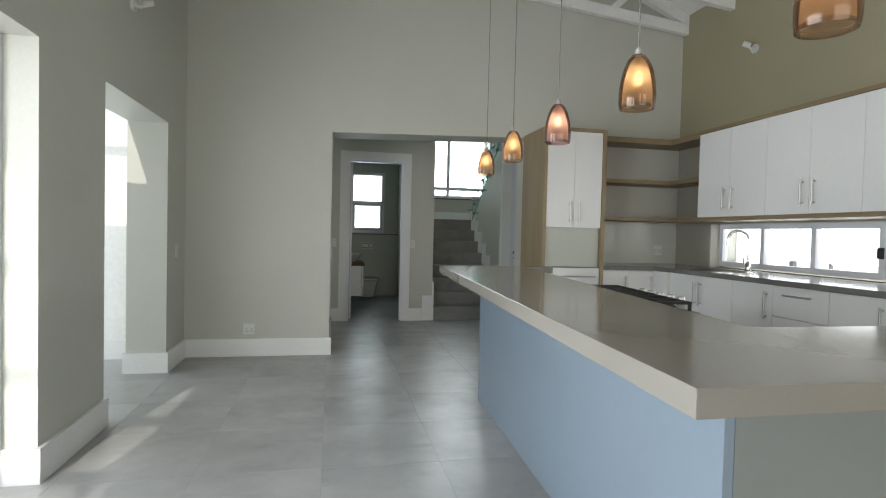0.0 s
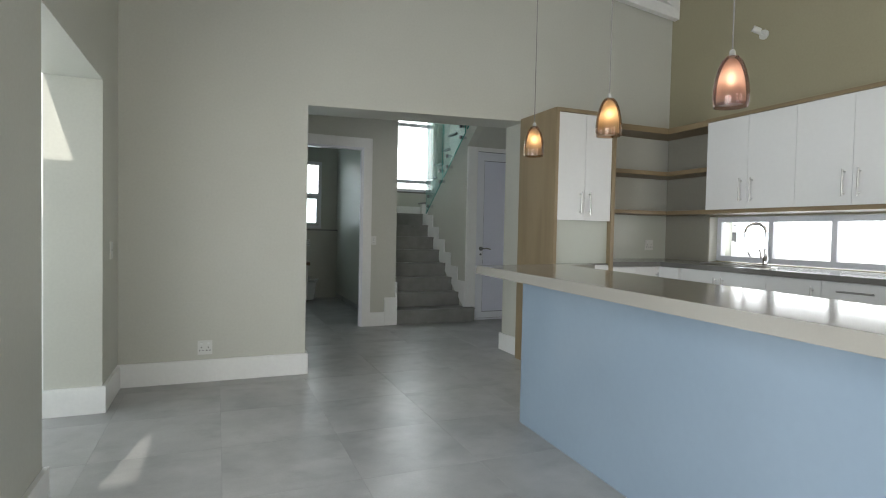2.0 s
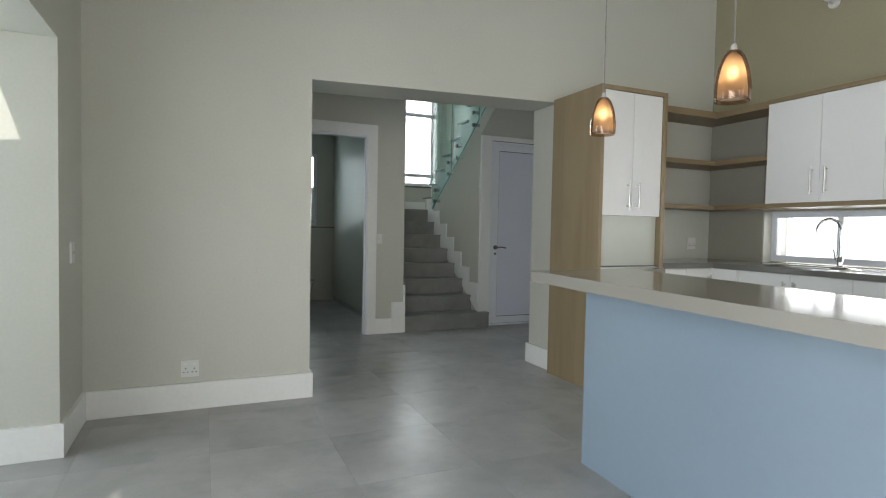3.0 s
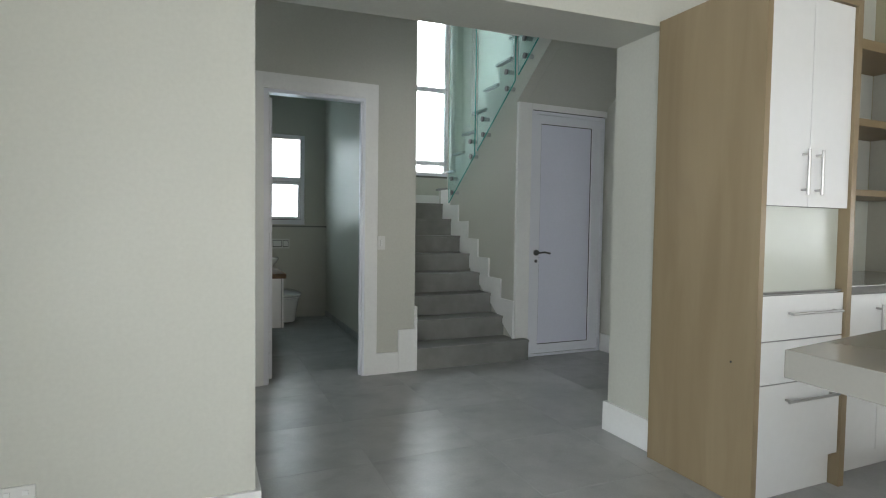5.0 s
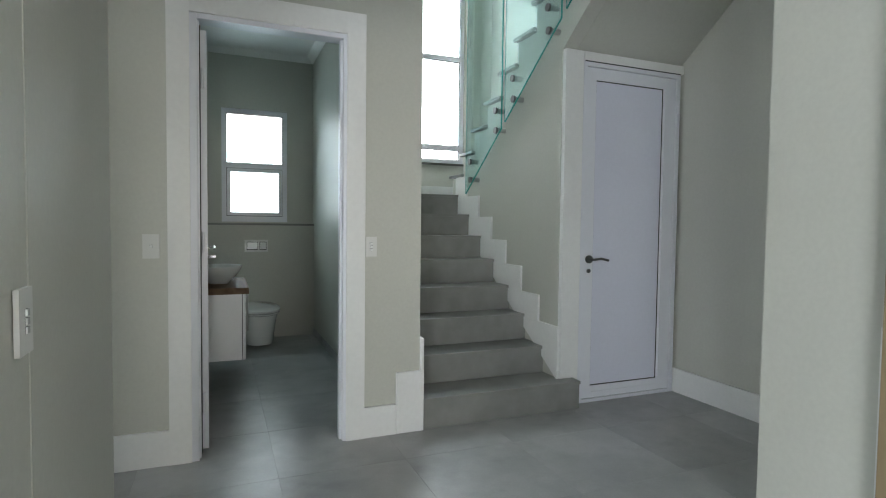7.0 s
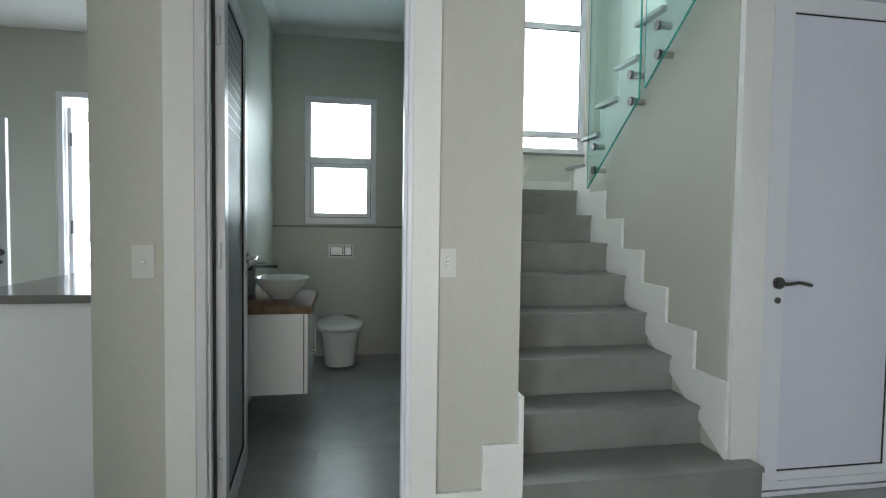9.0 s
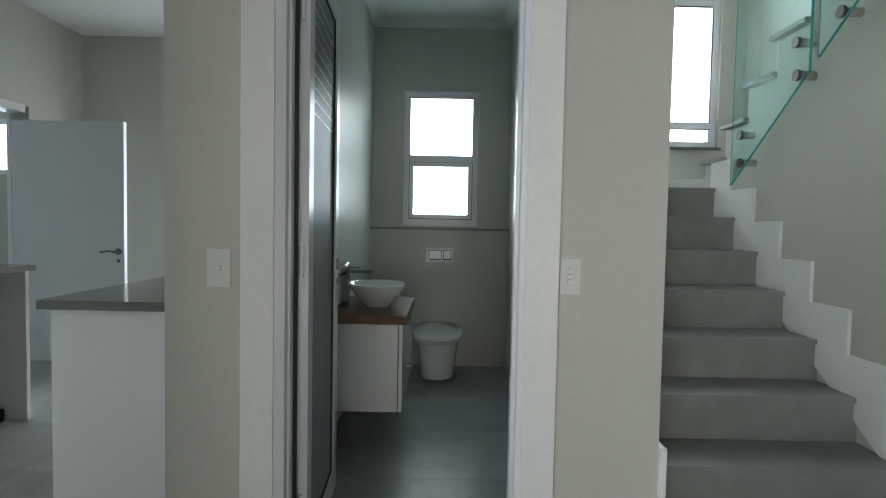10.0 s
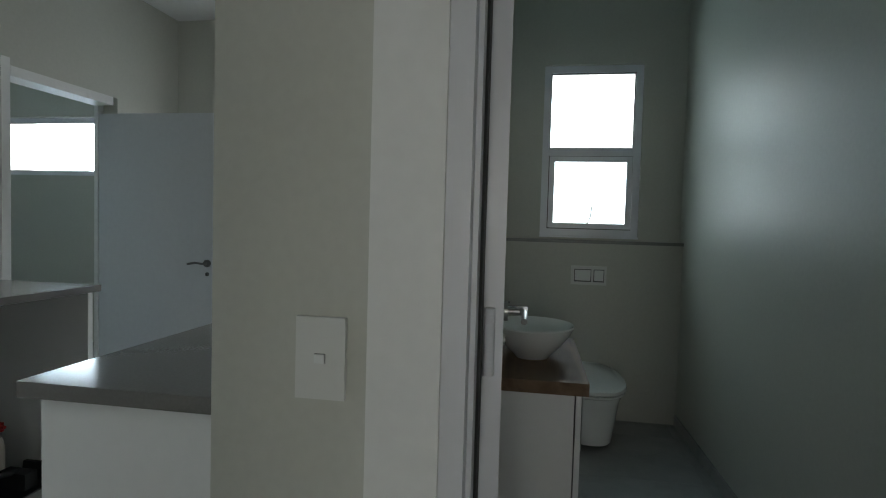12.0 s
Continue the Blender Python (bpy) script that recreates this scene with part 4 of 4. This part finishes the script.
# island with a raised bar
def island():
    t = thing("breakfast_bar", (1.6, 3.0, 0.0), "kitchen island with pale blue panels under a raised bar", "kitchen island")
    part("front_panel", prism(((1.225, 4.46), (1.225 + 0.03, 4.46), (1.105 + 0.03, 1.82), (1.105, 1.82)), "z", 0.001, 0.9045), BLUE, t, "pale blue gloss front panel", bevel=0.002)
    # greyer than the front to imitate the light on this side
    part("end_panel", prism(((1.136, 1.82), (2.2, 1.82), (2.2, 1.845), (1.137, 1.845)), "z", 0.001, 0.9045), PANEL_END_TONE, t, "gloss end panel, its grey-green tone painted for the light there", bevel=0.002)
    part("far_panel", prism(((1.256, 4.435), (1.6, 4.455), (1.6, 4.48), (1.256, 4.46)), "z", 0.001, 0.9045), BLUE, t, bevel=0.002)
    part("body", prism(((1.26, 4.43), (1.52, 4.4), (1.9, 3.88), (1.70, 1.85), (1.145, 1.85)), "z", 0.1, 0.81), GLOSS, t)
    part("upstand", prism(((1.262, 4.42), (1.48, 4.42), (1.30, 1.9), (1.15, 1.9)), "z", 0.811, 0.9045), GLOSS, t)
    return t


island()
t = thing("bar_top", (1.3, 3.0, 0.906), "polished taupe quartz bar top with square edges", "worktop")
part("long_slab", prism(((0.93, 4.505), (1.80, 4.63), (1.80, 4.52), (1.56, 4.45), (1.262, 1.93), (1.202, 1.415), (0.72, 1.415)), "z", 0.906, 0.956), QUARTZ, t, bevel=0.002)
part("return_slab", prism(((1.2632, 1.93), (2.25, 1.91), (2.25, 1.415), (1.2032, 1.415)), "z", 0.906, 0.956), QUARTZ, t, bevel=0.001)
t = thing("island_worktop", (1.9, 3.0, 0.81), "dark grey quartz lower worktop behind the bar", "worktop")
part("slab", prism(((1.50, 4.0), (1.95, 3.92), (1.73, 1.97), (1.33, 1.97)), "z", 0.8115, 0.84), DARKTOP, t, bevel=0.003)


def hob():
    """Built about its middle, then turned along the bar."""
    t = new("gas_hob")
    tagged(t, "black gas hob with cast iron grates and steel knobs", "hob")
    ORIGIN[t] = Vector((0, 0, 0))
    part("plate", box(-0.19, 0.15, -0.44, 0.44, 0.0005, 0.012), DARKSTEEL, t, bevel=0.003)
    for cx, cy in ((-0.1, -0.28), (0.07, -0.28), (-0.1, 0.28), (0.07, 0.28), (0.0, 0.0)):
        part("burner", lathe([(0.045, 0), (0.045, 0.012), (0.032, 0.016), (0.032, 0.022), (0, 0.024)], cx, cy, 0.0125, 20), IRON, t, smooth=True)
    for y0 in (-0.41, -0.125, 0.16):
        bm = bmesh.new()
        for x in (-0.17, -0.02, 0.12):
            box(x - 0.006, x + 0.006, y0, y0 + 0.25, 0.045, 0.057, bm)
        for y in (y0, y0 + 0.119, y0 + 0.238):
            box(-0.176, 0.126, y, y + 0.012, 0.0445, 0.0575, bm)
        for x in (-0.176, 0.114):
            for y in (y0, y0 + 0.238):
                box(x, x + 0.012, y, y + 0.012, 0.013, 0.045, bm)
        part("grate", bm, IRON, t)
    for k in range(5):
        part("knob", lathe([(0.019, 0.0), (0.019, 0.05), (0.016, 0.056), (0, 0.057)], 0.135, -0.3 + 0.1 * k, 0.0125, 16), STEEL, t, smooth=True)
    t.matrix_basis = pose(1.72, 3.33, 0.84, 0, 0, -6)
    return t


hob()


# pendant lamps over the bar
def translucent(name, color, clear):
    m = bpy.data.materials.new(name)
    m.use_nodes = True
    n, l = m.node_tree.nodes, m.node_tree.links
    n.remove(n["Principled BSDF"])
    tr, cl, mix = n.new("ShaderNodeBsdfTranslucent"), n.new("ShaderNodeBsdfTransparent"), n.new("ShaderNodeMixShader")
    tr.inputs[0].default_value = (*color, 1)
    cl.inputs[0].default_value = (*color, 1)
    mix.inputs[0].default_value = clear
    l.new(tr.outputs[0], mix.inputs[1]), l.new(cl.outputs[0], mix.inputs[2])
    l.new(mix.outputs[0], n["Material Output"].inputs[0])
    return m


INNER_A = translucent("frosted_amber_glass", (1.0, 0.94, 0.82), 0.22)
INNER_M = translucent("frosted_mauve_glass", (1.0, 0.90, 0.86), 0.22)


def pendant(x, y, outer, inner, colour):
    t = thing("pendant_lamp", (x, y, 1.60), "lit %s glass pendant lamp on a thin cord" % colour, "lamp", "pendant lamps over the bar")
    zr = 3.56 + (2.475 - abs(x - 1.375)) * PITCH
    part("cord", tube([(x, y, 1.792), (x, y, zr)], 0.0025, 6), CORD, t)
    part("cap", lathe([(0.0, 0.196), (0.006, 0.195), (0.009, 0.191), (0.0115, 0.176), (0.0115, 0.1715), (0.0, 0.1715)], x, y, 1.60, 20), GREYCAP, t, smooth=True)
    prof = [(0.021, 0.171), (0.034, 0.155), (0.046, 0.125), (0.054, 0.09), (0.0585, 0.05), (0.0575, 0.015), (0.0545, 0.0)]
    part("outer_glass", lathe(prof + [(r - 0.003, h) for r, h in prof[::-1]] + [prof[0]], x, y, 1.60, 28), outer, t, "%s glass shade" % colour, smooth=True)
    part("inner_glass", lathe([(0.014, 0.160), (0.025, 0.146), (0.0345, 0.12), (0.042, 0.088), (0.046, 0.05), (0.047, 0.012)], x, y, 1.60, 28), inner, t, "frosted inner shade", smooth=True)
    part("bulb", lathe([(0.0, 0.072), (0.01, 0.076), (0.0155, 0.088), (0.014, 0.10), (0.009, 0.112), (0.0, 0.114)], x, y, 1.60, 16), BULB, t, smooth=True)
    part("lamp_holder", lathe([(0.0, 0.1145), (0.0085, 0.1145), (0.0085, 0.1695), (0.0, 0.1695)], x, y, 1.60, 12), PLASTIC, t, smooth=True)
    return t


for y, x, o, i, c in ((4.36, 1.215, AMBER, INNER_A, "amber"), (3.633, 1.16, AMBER, INNER_A, "amber"), (2.977, 1.145, MAUVE, INNER_M, "mauve"), (2.284, 1.118, AMBER, INNER_A, "amber"), (1.58, 1.10, AMBER, INNER_A, "amber")):
    pendant(x, y, o, i, c)


# wall spotlights
def spot(x, y, z, out):
    t = thing("wall_spotlight", (x, y, z), "small white adjustable wall spotlight", "lamp", "wall spotlights")
    o = Vector((out, 0, 0))
    p = Vector((x, y, z))
    part("base", tube([p, p + o * 0.018], 0.04, 20), PLASTIC, t, smooth=True)
    part("arm", tube([p + o * 0.018, p + o * 0.05 + Vector((0, 0, -0.01)), p + o * 0.075 + Vector((0, 0, 0.02))], 0.01, 10), PLASTIC, t, smooth=True)
    q = p + o * 0.085 + Vector((0, 0.01, 0.03))
    d = (o + Vector((0, 0.6, 0.55))).normalized()
    part("head", tube([q - d * 0.03, q - d * 0.02, q + d * 0.035], 0.026, 18), PLASTIC, t, smooth=True)
    part("lens", tube([q + d * 0.0355, q + d * 0.037], 0.021, 18), CERAMIC, t, smooth=True)
    return t


spot(RX, 4.95, 2.90, -1)
spot(LX, 4.62, 2.62, 1)


# ---- switches and sockets ----
def switch(x, y, z, face, w=0.07, h=0.112, keys=1, label="white plastic light switch"):
    """A plate on a wall. face: 'y' looks to -y, 'x' to +x, 'X' to -x."""
    t = thing("light_switch", (x, y, z), label, "switch", "light switches")
    m = {"y": lambda a, b, c0, c1, d0, d1: (x + a, x + b, y - d1, y - d0, z + c0, z + c1), "x": lambda a, b, c0, c1, d0, d1: (x + d0, x + d1, y + a, y + b, z + c0, z + c1)}[face]
    part("plate", box(*m(-w / 2, w / 2, -h / 2, h / 2, 0.0, 0.009)), PLASTIC, t, bevel=0.003)
    for k in range(keys):
        c = (k - (keys - 1) / 2) * 0.016
        part("rocker", box(*m(-0.007, 0.007, c - 0.006, c + 0.006, 0.0095, 0.013)), CERAMIC, t, bevel=0.001)
        part("gap", box(*m(-0.0076, 0.0076, c - 0.0066, c + 0.0066, 0.0088, 0.0094)), SLOT, t)
    return t


switch(0.205, HY, 1.035, "y")
switch(1.247, HY, 1.03, "y", 0.06, 0.105, 3)
switch(0.167, 6.31, 0.965, "x", 0.075, 0.12, 3)
switch(LX, 5.72, 0.985, "x", 0.07, 0.11)


def socket(x, y, z):
    t = thing("wall_socket", (x, y, z), "white plastic double wall socket", "socket", "wall sockets")
    part("plate", box(x - 0.05, x + 0.05, y - 0.009, y, z - 0.052, z + 0.052), PLASTIC, t, bevel=0.003)
    for cx in (-0.024, 0.024):
        for dx, dz in ((0, 0.0), (-0.011, -0.022), (0.011, -0.022)):
            part("pin_hole", tube([(x + cx + dx, y - 0.0085, z + dz + 0.0), (x + cx + dx, y - 0.0098, z + dz)], 0.0042, 10), SLOT, t)
        part("rocker", box(x + cx - 0.008, x + cx + 0.008, y - 0.0125, y - 0.009, z + 0.024, z + 0.038), CERAMIC, t, bevel=0.001)
    return t


socket(-0.565, BY, 0.255)
socket(3.62, BY - 0.008, 1.06)


# ---- glass balustrade of the upper flight ----
def balustrade():
    t = thing("glass_balustrade", (2.44, 9.0, 1.4), "green-tinted glass stair balustrade on steel stand-offs", "balustrade")
    low = lambda y: 1.42 + (9.36 - y) * 0.73
    for y0, y1 in ((9.36, 8.742), (8.69, 7.99), (7.94, 7.3)):
        bm = prism(((y0, low(y0)), (y1, low(y1)), (y1, 3.45), (y0, 3.45)), "x", 2.428, 2.440)
        for f in bm.faces:
            f.material_index = 0 if abs(f.normal.x) > 0.5 else 1
        p = part("glass_panel", bm, (GREENGLASS, GLASSEDGE), t)
        p.visible_shadow = False
    for y, z in ((9.25, 1.53), (8.81, 1.867), (8.55, 2.045), (8.11, 2.38), (7.82, 2.585)):
        for dy, dz in ((0, 0), (0.012, 0.148)):
            s = part("standoff", tube([(2.441, y + dy, z + dz), (2.4995, y + dy, z + dz)], 0.019, 16), STEEL, t, "steel stand-off", smooth=True)
            part("cap", tube([(2.413, y + dy, z + dz), (2.4275, y + dy, z + dz)], 0.025, 18), DARKSTEEL, s, smooth=True)
    return t


balustrade()


# ---- toilet room ----
def vanity():
    t = thing("vanity_unit", (0.46, 9.55, 0.19), "wall-hung white vanity unit with a brown wooden top", "vanity")
    part("body", box(0.261, 0.64, 9.19, 9.88, 0.195, 0.655), GLOSS, t, bevel=0.002)
    part("end_panel", box(0.261, 0.64, 9.17, 9.189, 0.19, 0.655), GLOSS, t, bevel=0.002)
    for a, b in ((9.172, 9.53), (9.533, 9.88)):
        d = part("door", box(0.645, 0.664, a, b, 0.19, 0.654), GLOSS, t, bevel=0.002)
        hy = 9.495 if a < 9.5 else 9.57
        bar_handle(d, (0.664, hy, 0.33), (0.664, hy, 0.61), (0.028, 0, 0))
    part("wooden_top", box(0.261, 0.685, 9.14, 9.91, 0.656, 0.70), WALNUT, t, "brown wooden top", bevel=0.004)
    return t


vanity()
t = thing("wash_basin", (0.49, 9.5, 0.70), "round white ceramic bowl basin on a wooden top", "basin")
part("bowl", lathe([(0.0, 0.0005), (0.075, 0.0005), (0.085, 0.012), (0.13, 0.052), (0.17, 0.1), (0.184, 0.127), (0.182, 0.133), (0.174, 0.129), (0.152, 0.09), (0.11, 0.045), (0.06, 0.022), (0.0, 0.018)], 0.49, 9.5, 0.70, 40, sx=0.9), CERAMIC, t, smooth=True)
part("waste", lathe([(0.022, 0.0), (0.022, 0.004), (0, 0.005)], 0.49, 9.5, 0.7185, 16), CHROME, t, smooth=True)
t = thing("basin_tap", (0.315, 9.42, 0.70), "tall square chrome basin mixer tap", "tap")
part("body", box(0.295, 0.34, 9.40, 9.445, 0.7005, 0.92), CHROME, t, bevel=0.006)
part("spout", box(0.341, 0.47, 9.408, 9.437, 0.895, 0.912), CHROME, t, bevel=0.004)
part("lever", box(0.30, 0.40, 9.412, 9.433, 0.921, 0.929), CHROME, t, bevel=0.003)
t = thing("robe_hook", (0.262, 9.3, 0.88), "small chrome wall hook", "hook")
part("hook", tube([(0.261, 9.3, 0.88), (0.30, 9.3, 0.88), (0.31, 9.3, 0.90)], 0.008, 10), CHROME, t, smooth=True)


def wc():
    t = thing("toilet", (0.86, 10.6, 0.08), "wall-hung white ceramic toilet with a closed lid", "toilet")
    n = 24

    def loop(w, l0, z, sq=2.6):
        pts = []
        for k in range(n):
            a = math.tau * k / n
            c, s = math.cos(a), math.sin(a)
            px = w * math.copysign(abs(c) ** (2 / sq), c)
            py = math.copysign(abs(s) ** (2 / sq), s)
            y = 10.868 - l0 / 2 + py * l0 / 2
            pts.append((0.835 + px * 1.08, y, z))
        return pts

    def stack(loops):
        bm = bmesh.new()
        rings = [[bm.verts.new(p) for p in lp] for lp in loops]
        for a, b in zip(rings, rings[1:]):
            for k in range(n):
                j = (k + 1) % n
                bm.faces.new((a[k], a[j], b[j], b[k]))
        bm.faces.new(rings[0][::-1]), bm.faces.new(rings[-1])
        bmesh.ops.recalc_face_normals(bm, faces=bm.faces)
        return bm

    part("pan", stack([loop(0.1, 0.52, 0.022), loop(0.122, 0.57, 0.04), loop(0.134, 0.60, 0.155), loop(0.146, 0.63, 0.265), loop(0.16, 0.645, 0.315)]), CERAMIC, t, smooth=True)
    part("seat", stack([loop(0.168, 0.65, 0.319), loop(0.172, 0.655, 0.324), loop(0.17, 0.652, 0.333)]), CERAMIC, t, smooth=True)
    part("lid", stack([loop(0.176, 0.655, 0.339), loop(0.18, 0.66, 0.346), loop(0.176, 0.655, 0.36), loop(0.15, 0.61, 0.368)]), CERAMIC, t, smooth=True)
    return t


wc()
t = thing("flush_plate", (0.835, 10.87, 0.93), "white dual flush plate with a grey border", "flush plate")
part("plate", box(0.725, 0.945, 10.858, 10.8695, 0.865, 0.985), PLASTIC, t, bevel=0.003)
for a, b in ((0.745, 0.85), (0.865, 0.93)):
    part("button_gap", box(a, b, 10.856, 10.8578, 0.885, 0.965), SLOT, t)
    part("button", box(a + 0.004, b - 0.004, 10.852, 10.8559, 0.892, 0.961), CERAMIC, t, bevel=0.001)


# ---- scullery ----
t = thing("scullery_cabinet", (-0.17, 9.2, 0.0), "white scullery cabinet with a plain end panel", "cabinet")
part("body", box(-0.44, 0.139, 8.19, 10.6, 0.1, 0.868), GLOSS, t)
part("end_panel", box(-0.445, 0.139, 8.17, 8.189, 0.001, 0.868), GLOSS, t, bevel=0.002)
part("plinth", box(-0.40, 0.139, 8.19, 10.6, 0.001, 0.099), GLOSS, t)
t = thing("scullery_worktop", (-0.17, 9.3, 0.87), "dark grey quartz scullery worktop", "worktop")
part("slab", box(-0.48, 0.139, 8.15, 10.62, 0.869, 0.90), DARKTOP, t, bevel=0.003)
t = thing("laundry_counter", (-1.95, 8.9, 0.0), "white laundry counter open beneath with a grey top", "counter")
part("slab", box(SXL + 0.001, -1.49, 8.1, 9.50, 0.87, 0.90), DARKTOP, t, bevel=0.003)
part("end_panel", box(SXL + 0.001, -1.525, 9.455, 9.475, 0.001, 0.869), GLOSS, t, bevel=0.002)
part("edge_strip", box(-1.524, -1.515, 9.452, 9.478, 0.001, 0.868), CERAMIC, t)
part("end_panel", box(SXL + 0.001, -1.525, 8.1, 8.12, 0.001, 0.869), GLOSS, t, bevel=0.002)


def bottle(x, y, h, r, body, cap, label):
    t = thing("cleaning_bottle", (x, y, 0.0), label, "bottle", "cleaning things under the counter")
    part("bottle", lathe([(0, 0.001), (r, 0.001), (r, h * 0.62), (r * 0.8, h * 0.74), (r * 0.35, h * 0.8), (r * 0.35, h * 0.86)], x, y, 0.0, 18, sx=1.2, sy=0.8), body, t, smooth=True)
    c = part("trigger", box(x - 0.02, x + 0.045, y - 0.014, y + 0.014, h * 0.862, h), cap, t, bevel=0.006)
    part("nozzle", tube([(x + 0.044, y, h * 0.94), (x + 0.065, y, h * 0.94)], 0.008, 8), cap, c, smooth=True)


bottle(-1.86, 9.30, 0.29, 0.045, CREAMPLASTIC, REDPLASTIC, "cream spray bottle with a red trigger")
bottle(-1.97, 9.36, 0.27, 0.045, CREAMPLASTIC, BLUEPLASTIC, "cream spray bottle with a blue trigger")
bottle(-1.93, 9.18, 0.22, 0.05, GREENPLASTIC, PLASTIC, "green cleaning bottle with a white trigger")
t = thing("plastic_tub", (-1.84, 9.14, 0.0), "small pale plastic tub", "tub", "cleaning things under the counter")
part("tub", lathe([(0, 0.002), (0.055, 0.002), (0.07, 0.1), (0.074, 0.1), (0.074, 0.107), (0.066, 0.107), (0.052, 0.008), (0, 0.008)], -1.84, 9.12, 0.0, 20), PLASTIC, t, smooth=True)
t = thing("dustpan", (-1.72, 9.34, 0.0), "black plastic dustpan with a brush", "dustpan", "cleaning things under the counter")
part("pan", prism(((9.22, 0.002), (9.43, 0.002), (9.43, 0.075), (9.41, 0.075), (9.40, 0.012), (9.22, 0.006)), "x", -1.82, -1.63), BLACKPLASTIC, t, bevel=0.003)
part("brush", box(-1.80, -1.66, 9.27, 9.33, 0.014, 0.085), IRON, t, bevel=0.012)
part("brush_handle", tube([(-1.73, 9.30, 0.08), (-1.74, 9.20, 0.1), (-1.74, 9.08, 0.09)], 0.012, 10), BLACKPLASTIC, t, smooth=True)

# ---- floor tiles ----
PIECE = 0.6
bm = bmesh.new()
box(0.0006, PIECE - 0.0006, 0.0006, PIECE - 0.0006, -0.009, 0.0, bm)
edges = [e for e in bm.edges if all(v.co.z > -0.001 for v in e.verts)]
bmesh.ops.bevel(bm, geom=edges, offset=0.0005, segments=1, affect="EDGES")
tile_mesh = bpy.data.meshes.new("tile")
bm.to_mesh(tile_mesh)
bm.free()
tile_mesh.materials.append(TILE)
floor = bpy.data.objects["floor"]


def lay(x0, x1, y0, y1):
    for i in range(math.floor((x0 - 0.14) / PIECE), math.ceil((x1 - 0.14) / PIECE)):
        for j in range(math.floor((y0 - 0.43) / PIECE), math.ceil((y1 - 0.43) / PIECE)):
            if (i, j) in LAID:
                continue
            LAID.add((i, j))
            ob = new("tile", tile_mesh)
            ob.location = (0.14 + PIECE * i, 0.43 + PIECE * j, 0.0)
            ob.parent = floor


LAID = set()
lay(-1.4, 3.85, -2.5, 6.0)
lay(-2.5, 3.47, 6.0, 8.1)
lay(-2.5, 1.4, 8.1, 10.9)
lay(-3.6, -1.4, 4.2, 6.0)
lay(-3.8, -2.5, 9.4, 11.2)
